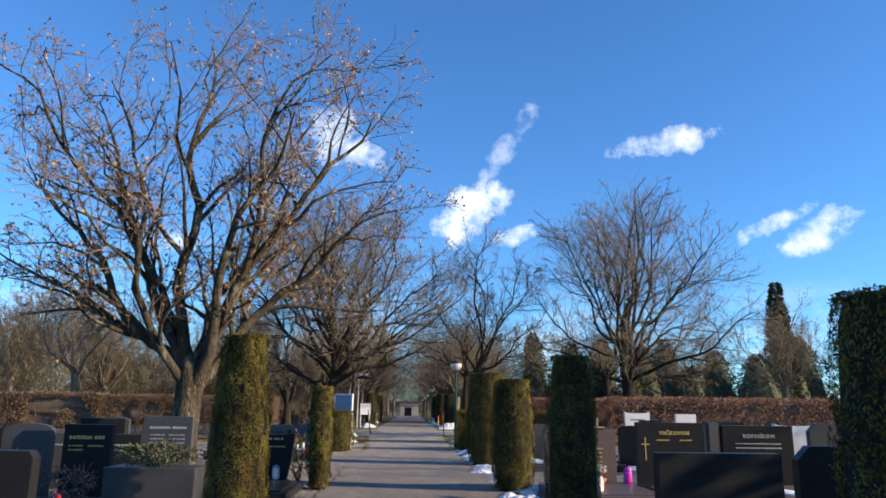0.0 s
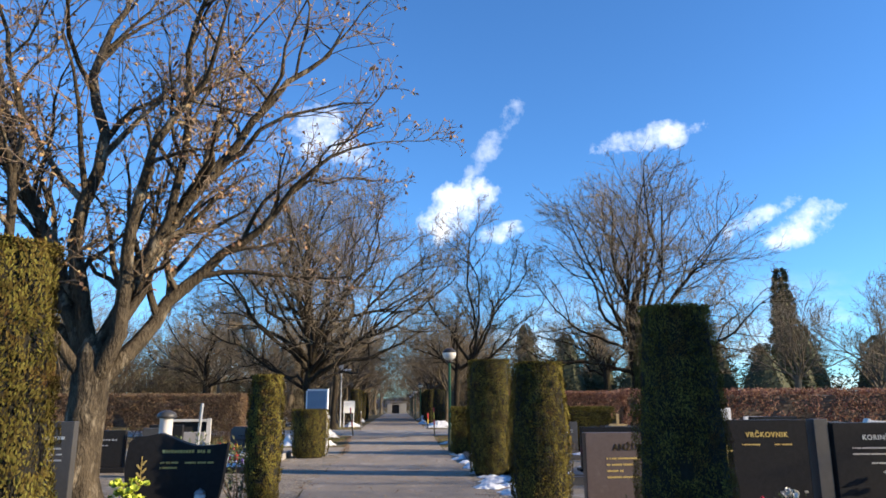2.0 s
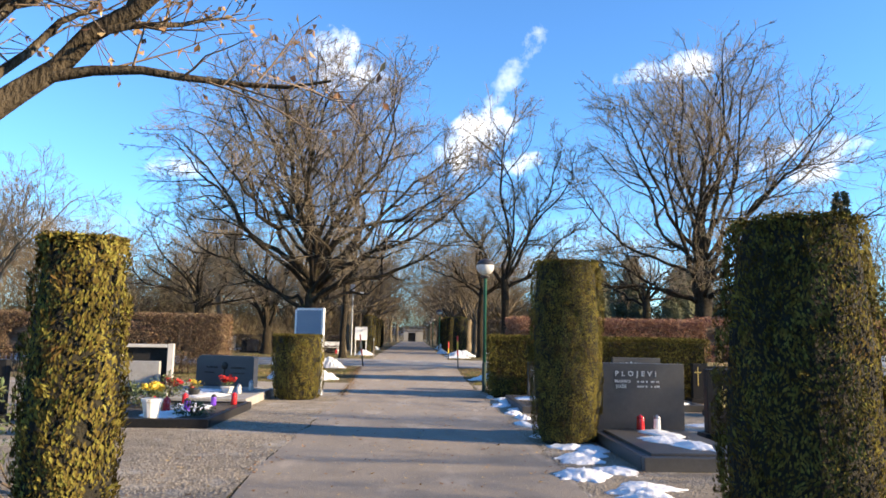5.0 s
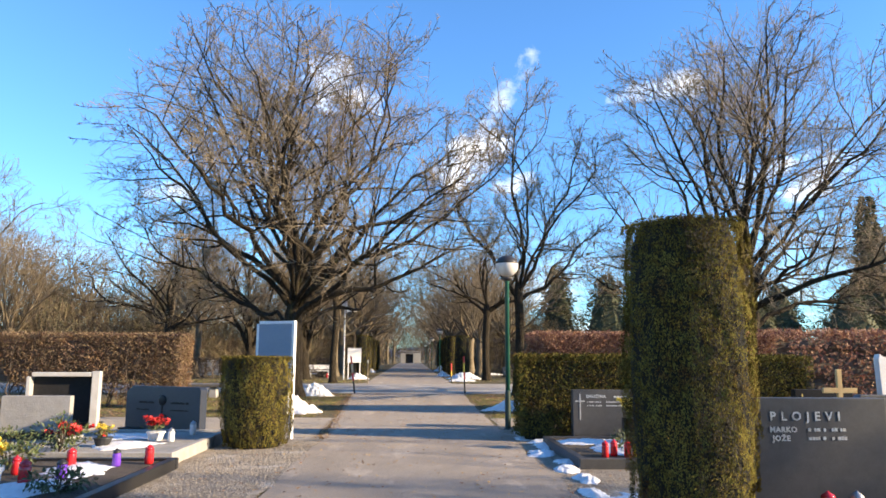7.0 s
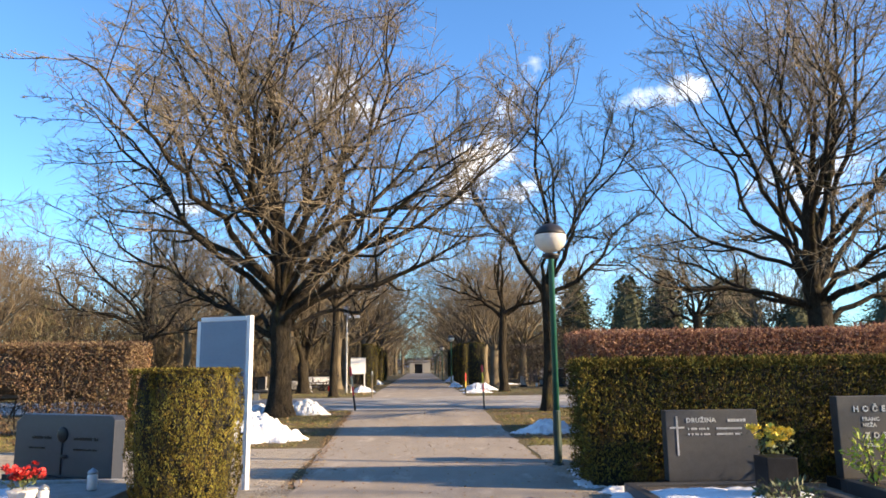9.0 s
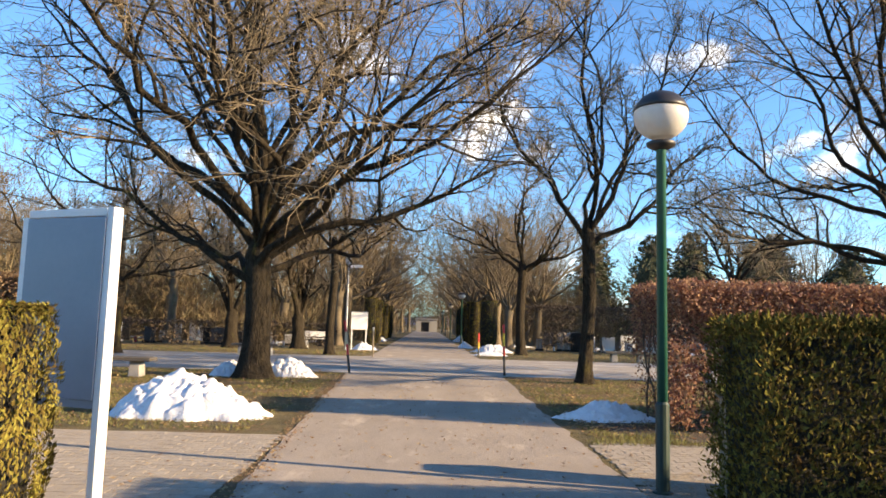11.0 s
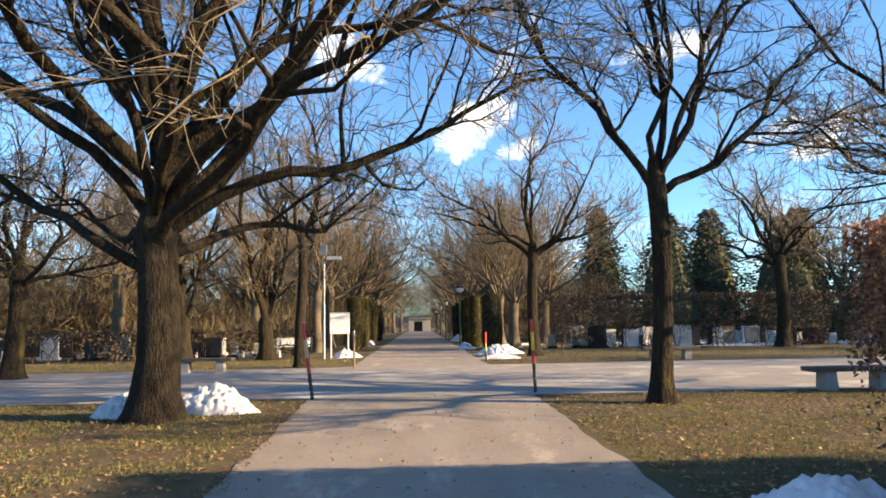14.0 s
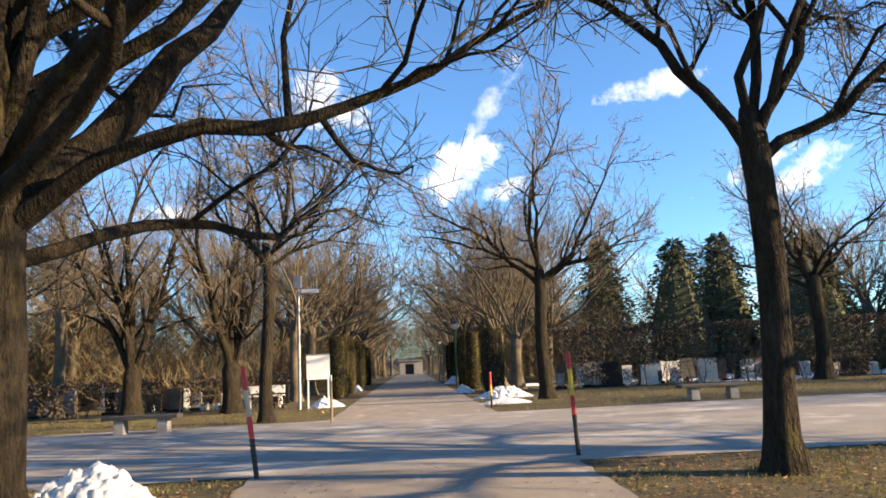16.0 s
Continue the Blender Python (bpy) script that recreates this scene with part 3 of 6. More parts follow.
# grass, in the lawns beside the crossing
def lawn(name, x0, x1, y0, y1, n, seed, height=0.05, label="short worn winter grass"):
    rng = np.random.default_rng(seed)
    at = np.stack([rng.uniform(x0, x1, n), rng.uniform(y0, y1, n), np.full(n, 0.0)], 1)
    keep = np.array([grid_noise(p[0], p[1], 0.9, seed) > -0.18 for p in at])
    at = at[keep]
    n = len(at)
    along = rng.normal(0, 0.55, (n, 3))
    along[:, 2] = 1.0
    me = leaves(name, at, along, rng.normal(0, 1, (n, 3)), rng.uniform(0.4, 1.2, n) * height, rng.uniform(0.006, 0.012, n), GRASS_BLADE, 0.1)
    return tagged(part(name, me, GRASS_BLADE), label, "grass", kind="stuff")


lawn("lawn_grass", -9.0, -1.95, 19.4, 29.8, 42000, 21)
lawn("lawn_grass", 2.3, 12.0, 19.3, 29.8, 52000, 22)
lawn("lawn_grass", 2.2, 9.0, 19.0, 19.9, 6000, 23, 0.09, "greener grass along the foot of the hedge")
lawn("lawn_grass", 2.5, 24.0, 40.3, 50.0, 16000, 24, 0.09)
lawn("lawn_grass", -22.0, -2.3, 39.5, 45.0, 12000, 25, 0.09)


def litter(name, x0, x1, y0, y1, n, seed, label, z=0.02, size=0.07):
    rng = np.random.default_rng(seed)
    at = np.stack([rng.uniform(x0, x1, n), rng.uniform(y0, y1, n), np.full(n, z)], 1)
    along = rng.normal(0, 1, (n, 3))
    along[:, 2] = rng.normal(0, 0.18, n)
    me = leaves(name, at, along, np.cross(along, rng.normal(0, 0.2, (n, 3)) + [0, 0, 1]), rng.uniform(0.5, 1.3, n) * size, rng.uniform(0.5, 1.2, n) * size * 0.6, LEAF_DRY, 0.3)
    return tagged(part(name, me, LEAF_DRY), label, "leaves", kind="stuff")


litter("fallen_leaves", -9, -1.9, 19.5, 30, 5000, 31, "dry brown leaves scattered on the grass")
litter("fallen_leaves", 2.3, 12, 19.5, 30, 8000, 32, "dry brown leaves scattered on the grass")
litter("fallen_leaves", 2.4, 9, 20.3, 22.4, 2200, 33, "drift of brown leaves under the beech hedge", 0.03)
litter("fallen_leaves", -1.3, 2.1, -10, 30, 1500, 34, "a few curled leaves on the asphalt", 0.026, 0.052)
litter("fallen_leaves", -2.4, -1.1, -8, 19, 420, 35, "leaf crumbs along the path edge", 0.02, 0.05)
litter("fallen_leaves", 2.0, 3.0, -8, 19, 420, 36, "leaf crumbs along the path edge", 0.02, 0.05)
litter("fallen_leaves", 2.5, 24, 40.3, 50, 900, 37, "dry leaves on the far lawn", 0.02, 0.11)
litter("fallen_leaves", -22, -2.4, 39.5, 46, 900, 38, "dry leaves on the far lawn", 0.02, 0.11)


def gravel(name, x0, x1, y0, y1, n, seed):
    """Loose grit: squat four-sided crumbs in one mesh."""
    rng = np.random.default_rng(seed)
    at = np.stack([rng.uniform(x0, x1, n), rng.uniform(y0, y1, n), np.full(n, 0.004)], 1)
    s = rng.uniform(0.006, 0.02, n)[:, None]
    turn = rng.uniform(0, 6.28, n)
    pts = [at + s * np.stack([np.cos(turn + k * 1.5708), np.sin(turn + k * 1.5708), np.zeros(n)], 1) for k in range(4)] + [at + s * np.array([0, 0, 0.9])]
    v = np.stack(pts, 1).reshape(-1, 3)
    i = np.arange(n)[:, None] * 5
    f = np.concatenate([i + [[k, (k + 1) % 4, 4]] for k in range(4)])
    return tagged(part(name, raw(name, v, f, PAVER), PAVER), "loose pale grit", "gravel", kind="stuff")


for k in range(14):
    y = 15.0 + k
    x = -1.22 - 0.05 * k if y > 19 else -1.22 - 0.042 * k
    litter("edge_litter", x - 0.12, x + 0.10, y, y + 1.0, 90, 400 + k, "brown crumbs of leaf and soil along the path edge", 0.02, 0.04)
gravel("grit", -2.6, -1.2, -6, 15, 9000, 41)
gravel("grit", 2.0, 3.0, -6, 17, 3500, 42)
gravel("grit", -1.3, 2.1, -8, 28, 5000, 43)

# ---- snow ----


def snow_heap(name, x, y, rx, ry, h, seed, label, rough=0.35, turn=0.0, spiky=1.0):
    """A heap of shovelled snow with a lumpy skin and a broken foot."""
    bm = bmesh.new()
    n = 66 if h > 0.25 else 24
    grid = []
    for j in range(n + 1):
        row = []
        for i in range(n + 1):
            u, v = 2 * i / n - 1, 2 * j / n - 1
            r = math.hypot(u, v)
            way_round = Vector((math.cos(math.atan2(v, u)), math.sin(math.atan2(v, u)), seed * 3.3))
            edge = 0.82 + 0.28 * noise.noise(way_round * 1.4) + 0.3 * noise.noise(way_round * 3.6)
            edge = 0.85 + (edge - 0.85) * min(1.0, r) ** 3
            body = max(0.0, 1 - (r / edge) ** 1.4)
            clod = 0.5 - noise.voronoi(Vector((u * 6.0, v * 6.0 * ry / rx, seed)))[0][0] + 0.6 * (0.4 - noise.voronoi(Vector((u * 13.0, v * 13.0 * ry / rx, seed + 3)))[0][0])
            lump = noise.noise(Vector((u * 2.2, v * 2.2, seed))) * 0.22 + (0.5 - abs(noise.noise(Vector((u * 5.5, v * 5.5, seed + 5))))) * 0.1 * spiky * (0.5 + r) + noise.noise(Vector((u * 14, v * 14, seed + 9))) * 0.24 * spiky * (0.4 + r)
            z = h * body ** 0.95 * (1 + rough * lump * 1.9) + min(h, 0.5) * spiky * 0.27 * clod * min(1.0, body * 5) + (0.03 * lump if body > 0 else 0) - (0.05 if body <= 0 else 0)
            row.append(bm.verts.new((u * rx, v * ry, z)))
        grid.append(row)
    for j in range(n):
        for i in range(n):
            q = (grid[j][i], grid[j][i + 1], grid[j + 1][i + 1], grid[j + 1][i])
            if max(p.co.z for p in q) > -0.04:
                bm.faces.new(q)
    bmesh.ops.delete(bm, geom=[v for v in bm.verts if not v.link_faces], context="VERTS")
    ob = part(name, bm, SNOW, None, label, True)
    ob.matrix_basis = pose(x, y, 0.006, 0, 0, turn)
    return tagged(ob, label, "snow", "old snow")


snow_heap("snow_mound", -3.15, 20.75, 1.3, 0.75, 0.62, 1, "large bright heap of old snow on the grass", 0.42, 5, 1.1)
snow_heap("snow_mound", 2.98, 21.45, 0.85, 0.5, 0.27, 2, "shaded heap of old snow beside the hedge", 0.35)
snow_heap("snow_mound", -3.2, 28.35, 0.9, 0.5, 0.44, 3, "lumpy snow heap behind the oak trunk", 0.5)
snow_heap("snow_mound", -4.55, 28.1, 0.6, 0.5, 0.36, 4, "lumpy snow heap beside the oak trunk", 0.5)
snow_heap("snow_mound", 3.2, 44.0, 1.1, 0.5, 0.18, 5, "flat dirty snow heap by the road corner", 0.5)
snow_heap("snow_mound", 3.7, 48.0, 1.3, 0.6, 0.42, 6, "snow heap at the far corner of the crossing", 0.6)
snow_heap("snow_mound", 2.55, 54.5, 0.5, 0.9, 0.36, 7, "snow heap below a lamp post", 0.6)
snow_heap("snow_mound", -3.0, 47.3, 0.8, 0.5, 0.34, 8, "snow heap in front of a notice board", 0.6)
snow_heap("snow_mound", -3.6, 66.0, 0.8, 2.0, 0.5, 9, "old snow along the far path", 0.6)
snow_heap("snow_mound", 3.2, 72.0, 0.8, 2.2, 0.5, 10, "old snow along the far path", 0.6)
rng = random.Random(77)
for k in range(62):
    y = -6.0 + k * 0.36 + rng.uniform(-0.25, 0.25)
    thick = 1.15 if -1.0 < y < 9.0 else 0.8
    snow_heap("snow_patch", 2.36 + rng.uniform(-0.16, 0.4), y, rng.uniform(0.14, 0.36) * thick, rng.uniform(0.16, 0.42), rng.uniform(0.03, 0.075) * thick, 20 + k, "lumpy crust of old snow beside the path", 0.9, rng.uniform(-30, 30))

# ---- hedges and clipped trees ----


def box_shell(rng, x0, x1, y0, y1, z0, z1, n, faces="-y +y -x top", thick=0.1):
    """Places and outward ways on the faces of a box, by area."""
    w, d, h = x1 - x0, y1 - y0, z1 - z0
    area = {"-y": w * h, "+y": w * h * 0.3, "-x": d * h, "+x": d * h, "top": w * d}
    kinds = faces.split()
    p = np.array([area[k] for k in kinds])
    pick = rng.choice(len(kinds), n, p=p / p.sum())
    u, v, t = rng.uniform(0, 1, n), rng.uniform(0, 1, n), np.abs(rng.normal(0, thick, n))
    at, out = np.zeros((n, 3)), np.zeros((n, 3))
    for i, k in enumerate(kinds):
        s = pick == i
        if k in ("-y", "+y"):
            at[s] = np.stack([x0 + w * u[s], (y0 + t[s]) if k == "-y" else (y1 - t[s]), z0 + h * v[s]], 1)
            out[s] = (0, -1 if k == "-y" else 1, 0)
        elif k in ("-x", "+x"):
            at[s] = np.stack([(x0 + t[s]) if k == "-x" else (x1 - t[s]), y0 + d * u[s], z0 + h * v[s]], 1)
            out[s] = (-1 if k == "-x" else 1, 0, 0)
        else:
            at[s] = np.stack([x0 + w * u[s], y0 + d * v[s], z1 - t[s]], 1)
            out[s] = (0, 0, 1)
    at += rng.normal(0, 0.018, at.shape)
    return at, out


def clipped_hedge(x0, x1, y0, y1, h, n, seed, label):
    rng = np.random.default_rng(seed)
    ob = thing("clipped_hedge", (x0 + x1) / 2, y0, 0, label, "hedge")
    ox, oy = (x0 + x1) / 2, y0
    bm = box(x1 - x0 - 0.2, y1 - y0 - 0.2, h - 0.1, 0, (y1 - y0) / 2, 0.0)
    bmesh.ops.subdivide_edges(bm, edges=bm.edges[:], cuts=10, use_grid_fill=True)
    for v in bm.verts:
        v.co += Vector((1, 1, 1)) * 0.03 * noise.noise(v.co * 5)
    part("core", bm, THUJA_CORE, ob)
    at, out = box_shell(rng, x0, x1, y0, y1, 0.05, h, n, thick=0.07)
    at -= [ox, oy, 0]
    along = out * 0.35 + rng.normal(0, 0.45, at.shape) + [0, 0, 0.7]
    part_stuff("foliage", leaves("foliage", at, along, np.cross(out, along) + rng.normal(0, 0.35, at.shape), rng.uniform(0.03, 0.06, n), rng.uniform(0.011, 0.022, n), THUJA), THUJA, ob)
    return ob


clipped_hedge(2.2, 7.4, 14.7, 15.6, 1.44, 46000, 51, "low clipped evergreen hedge behind the graves, browned in places")


def beech_hedge(x0, x1, y0, y1, h, n, seed, label, near_x, open_foot=0.6, leafy=1.0, size=1.0, core_from=0.2, inner=0, dense=5, leaf=None):
    """A clipped beech hedge: stems from the ground, a mesh of twigs and brown leaves that hang on, thickest near one end."""
    rng = np.random.default_rng(seed)
    ox, oy = near_x, (y0 + y1) / 2
    ob = thing("beech_hedge", ox, oy, 0, label, "hedge")
    stems = int((x1 - x0) * dense)
    p0 = np.stack([rng.uniform(x0 + 0.1, x1 - 0.1, stems) - ox, rng.uniform(y0 + 0.2, y1 - 0.2, stems) - oy, np.full(stems, -0.03)], 1)
    d = rng.normal(0, 0.16, (stems, 3)) + [0, 0, 1]
    paths = wander(rng, p0, d, rng.uniform(0.8, 1.0, stems) * h, 7, 0.14, 0.1)
    r = rng.uniform(0.010, 0.026, stems)
    a_p, a_w, a_l, a_r = offshoots(rng, paths, np.full(stems, h), r, r * 0.3, 9, 0.12, 48, 0.24, 0.55)
    twigs = wander(rng, a_p, a_w, a_l, 2, 0.2, 0.05)
    b_p, b_w, b_l, b_r = offshoots(rng, twigs, a_l, a_r, a_r * 0.4, 2, 0.2, 45, 0.6, 0.7)
    fine_ones = wander(rng, b_p, b_w, b_l, 1, 0.2, 0.0)
    for arr in (paths, twigs, fine_ones):
        arr[:, :, 2] = np.minimum(arr[:, :, 2], h - 0.01 + rng.normal(0, 0.02, arr.shape[:2]))
        arr[:, :, 1] = np.clip(arr[:, :, 1], y0 - oy + 0.02, y1 - oy - 0.02)
        arr[:, :, 0] = np.clip(arr[:, :, 0], x0 - ox + 0.02, x1 - ox)
    part_stuff("stem_tangle", merged("stem_tangle", [tubes(paths, r, r * 0.3, 5), tubes(twigs, np.clip(a_r, 0.004, 0.01), np.full(len(a_r), 0.003), 3), tubes(fine_ones, np.full(len(b_l), 0.0035), np.full(len(b_l), 0.002), 3)], BEECH_TWIG), BEECH_TWIG, ob)
    if core_from < x1 - x0:
        lo, hi = (x0 + core_from, x1 - 0.05) if near_x == x0 else (x0 + 0.05, x1 - core_from)
        bm = box(hi - lo, (y1 - y0) * 0.5, h * 0.88 - open_foot, (lo + hi) / 2 - ox, 0, open_foot)
        bmesh.ops.subdivide_edges(bm, edges=bm.edges[:], cuts=14, use_grid_fill=True)
        for v in bm.verts:
            v.co += Vector((0.06, 0.16, 0.16)) * noise.noise(v.co * 3.1)
        part("core", bm, BEECH_TWIG, ob)
    at, out = box_shell(rng, x0, x1, y0, y1, 0.12, h, n, "-y +y -x +x top", 0.16)
    keep = np.array([grid_noise(p[0] * 1.0, p[2] * 1.2 + p[1], 1.1, seed) + 0.5 * (p[2] / h) + 0.25 * leafy > 0.28 for p in at])
    at, out = at[keep] - [ox, oy, 0], out[keep]
    if inner:
        lo, hi = (x0, x0 + core_from + 0.3) if near_x == x0 else (x1 - core_from - 0.3, x1)
        more = np.stack([rng.uniform(lo, hi, inner), rng.uniform(y0 + 0.05, y1 - 0.05, inner), 0.15 + (h - 0.2) * rng.uniform(0, 1, inner) ** 0.75], 1) - [ox, oy, 0]
        at, out = np.concatenate([at, more]), np.concatenate([out, rng.normal(0, 0.6, more.shape)])
    n = len(at)
    along = out * 0.5 + rng.normal(0, 0.8, at.shape) + [0, 0, -0.25]
    part_stuff("foliage", leaves("foliage", at, along, rng.normal(0, 1, at.shape), rng.uniform(0.045, 0.085, n) * size, rng.uniform(0.03, 0.05, n) * size, leaf or LEAF_BEECH), leaf or LEAF_BEECH, ob)
    return ob


beech_hedge(3.45, 9.5, 20.0, 21.9, 2.05, 60000, 52, "clipped beech hedge with copper-brown winter leaves", 3.45, 0.10, 1.15, 0.8, 2.6, 9000, 9)
beech_hedge(9.5, 34.0, 20.1, 21.9, 2.15, 30000, 53, "long clipped beech hedge holding brown winter leaves", 9.5, 0.4, 1.0, 1.5)
beech_hedge(-14.0, -5.9, 22.0, 23.1, 2.0, 64000, 54, "clipped beech hedge, thin and see-through at its foot", -5.9, 0.75, 1.1, 0.78, 1.0, 6000, 7, LEAF_BEECH_PALE)
beech_hedge(-36.0, -14.0, 22.0, 23.1, 2.05, 64000, 55, "long clipped beech hedge holding brown winter leaves", -14.0, 0.5, 1.3, 1.2, 0.2, 0, 5, LEAF_BEECH_PALE)
beech_hedge(6.0, 40.0, 51.0, 52.2, 2.65, 50000, 56, "bare clipped hedge with dark stems", 6.0, 1.25, 0.3, 1.6, 99, 0, 4, BEECH_TWIG)
beech_hedge(-40.0, -4.5, 47.0, 48.0, 1.25, 16000, 57, "low bare hedge in front of the far graves", -4.5, 0.6, 0.1, 1.8, 99, 0, 3, BEECH_TWIG)

# Unseen hedges, added to block low sky and darken what the stones reflect.
beech_hedge(-36.0, -2.2, -19.2, -18.2, 2.0, 9000, 58, "unseen clipped beech hedge added behind the start", -2.2, 0.4, 0.8, 2.2, 0.2, 0, 3, LEAF_BEECH_PALE)
beech_hedge(3.2, 36.0, -19.2, -18.2, 2.0, 9000, 59, "unseen clipped beech hedge added behind the start", 3.2, 0.4, 0.8, 2.2, 0.2, 0, 3, LEAF_BEECH_PALE)


def clipped_column(x, y, h, profile, n, seed, label, group="clipped columns along the path", leaf=1.0):
    """A clipped evergreen column: a near-black core, inner shade put into its colour, wrapped in short sprays. profile:
    radius at even heights.
    """
    rng = np.random.default_rng(seed)
    ob = thing("clipped_column", x, y, 0, label, "clipped tree", group)
    prof = np.array(profile)

    def radius_at(z):
        return np.interp(z / h, np.linspace(0, 1, len(prof)), prof)

    zs = np.linspace(0, 1, 16)
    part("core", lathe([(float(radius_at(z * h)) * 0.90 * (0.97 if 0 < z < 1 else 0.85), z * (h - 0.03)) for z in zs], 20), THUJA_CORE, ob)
    z = rng.uniform(0.02, 1, n) * h
    top = rng.uniform(0, 1, n) < prof[-1] / (2 * h + prof[-1])
    a = rng.uniform(0, 2 * np.pi, n)
    bumps = 1 + 0.04 * np.sin(a * 3 + seed) * np.sin(z * 2.3 + seed) + 0.03 * np.sin(a * 7 + z * 5)
    # tufts: neighbouring sprays share a height over the core and a tilt
    across, rows = max(8, int(2 * np.pi * prof.max() / 0.085)), int(h / 0.10) + 2
    shift = rng.uniform(0, 1, rows)
    row = (z / 0.10).astype(int)
    cell = row * across + ((a / (2 * np.pi) + shift[row] / across) * across).astype(int) % across
    tuft_out, tuft_tilt = rng.normal(0, 0.016, rows * across), rng.normal(0, 0.26, (rows * across, 3))
    r = radius_at(z) * bumps - np.abs(rng.normal(0, 0.016, n)) + np.clip(tuft_out[cell], -0.035, 0.022)
    r = np.where(top, prof[-1] * np.sqrt(rng.uniform(0, 1, n)), r)
    z = np.where(top, h - np.abs(rng.normal(0, 0.02, n)) - 0.05 * (r / prof[-1]) ** 6, z)
    z = np.minimum(z, h - 0.025)
    at = np.stack([r * np.cos(a), r * np.sin(a), z], 1)
    out = np.where(top[:, None], [[0, 0, 1.0]], np.stack([np.cos(a), np.sin(a), np.zeros(n)], 1))
    along = out * 0.08 + rng.normal(0, 0.2, at.shape) + tuft_tilt[cell] + [0, 0, 0.8]
    along = np.where((top | (z > h - 0.06))[:, None], rng.normal(0, 0.5, at.shape) * [1, 1, 0.4] + [0, 0, 0.12], along)
    side = np.cross(out, along) + rng.normal(0, 0.12, at.shape) + tuft_tilt[cell] * 0.6
    part_stuff("foliage", leaves("foliage", at, along, side, rng.uniform(0.018, 0.040, n) * leaf, rng.uniform(0.009, 0.017, n) * leaf, THUJA), THUJA, ob)
    return ob


COLUMN = "tall clipped evergreen column beside the path"
clipped_column(3.25, -8.3, 2.2, (0.30, 0.34, 0.36, 0.36, 0.33, 0.29), 16848, 61, COLUMN)
clipped_column(2.52, -3.07, 2.2, (0.30, 0.33, 0.34, 0.32, 0.29, 0.25), 48000, 62, COLUMN, leaf=0.58)
clipped_column(-1.25, -4.88, 2.22, (0.32, 0.32, 0.30, 0.275, 0.245, 0.205), 42000, 63, COLUMN, leaf=0.72)
clipped_column(2.43, 1.71, 2.09, (0.33, 0.40, 0.42, 0.41, 0.37, 0.31), 32000, 64, COLUMN, leaf=0.85)
clipped_column(-1.24, 1.67, 1.91, (0.17, 0.21, 0.235, 0.24, 0.225, 0.19), 16848, 65, "slender clipped evergreen column beside a dark headstone")
clipped_column(2.54, 8.0, 2.52, (0.42, 0.475, 0.505, 0.51, 0.49, 0.45), 64000, 66, "stout clipped evergreen column beside the path", leaf=0.72)
clipped_column(-2.13, 13.95, 1.42, (0.48, 0.53, 0.56, 0.56, 0.55, 0.53), 24336, 67, "low drum-shaped clipped evergreen with browned foot")

# ---- trees ----
bare_tree("oak_tree", -3.82, 27.42, "large leafless oak with a broad fan of limbs by the crossing", 6, fork=2.85, radius=0.32, limbs=30, low=17, high=84, reach=10.5, lift=0.004, shake=0.2, counts=(11, 8, 7), ratios=(0.44, 0.5, 0.6), limb_r=0.33, stagger=2.0, dome=(8.2, 6.2, 7.2, 4.4), hold=0.3, arch=0.35, steps=14, sweep=0.14, angle=46, twig_r=0.0085)
bare_tree("oak_tree", 12.8, 28.2, "large leafless oak with a broad fan behind the beech hedge", 9, fork=3.0, radius=0.36, limbs=24, low=14, high=84, reach=10.5, lift=0.01, shake=0.17, counts=(11, 8, 6), ratios=(0.46, 0.52, 0.6), limb_r=0.30, stagger=2.2, dome=(7.4, 6.6, 7.6, 4.6), hold=0.3, arch=0.35, steps=14, sweep=0.16, angle=46, twig_r=0.0085)
bare_tree("lime_tree", 4.2, 28.26, "slender leafless tree with steep forked limbs at the lawn edge", 5, fork=3.75, radius=0.17, lift=0.02, shake=0.2, counts=(13, 9, 7), ratios=(0.34, 0.46, 0.5), limb_r=0.46, lean=(0.02, 0), hold=0.25, steps=13, sweep=0.2,
          ways=[(-2.9, 0.2, 5.0), (0.3, 0.1, 8.4), (3.9, 0.3, 2.9), (-0.7, 1.6, 7.2), (1.5, -1.4, 6.4), (2.0, 2.2, 6.0)])
bare_tree("maple_tree", -4.4, 3.6, "leafless maple with pale mossy limbs and a few brown leaves", 11, fork=2.2, radius=0.30, lift=0.02, shake=0.2, hold=0.22, steps=15, counts=(12, 8, 6), ratios=(0.36, 0.46, 0.5), bark=BARK_MAPLE, twig=TWIG_MAPLE, limb_r=0.45, dry=6500,
          ways=[(-2.6, 0.3, 7.0), (0.25, 0.0, 9.6), (1.7, -0.6, 8.0), (4.6, 0.4, 4.6), (-5.2, -0.6, 4.6), (-3.2, 2.4, 7.6), (1.0, 3.6, 7.4), (-1.4, -2.8, 6.8), (2.9, -1.6, 5.8), (-5.6, 1.5, 3.0), (3.4, 1.8, 6.6)])
bare_tree("lime_tree", 4.8, 45.5, "leafless tree with crooked spreading limbs beyond the road", 15, fork=4.3, radius=0.22, lift=0.02, shake=0.24, hold=0.22, counts=(12, 8, 7), limb_r=0.42, steps=14,
          ways=[(-3.4, 0.2, 4.6), (0.7, 0, 7.0), (3.0, 0.4, 3.6), (-4.6, 1.0, 2.6), (-1.0, 2.0, 6.0), (1.4, -2, 5.0)])
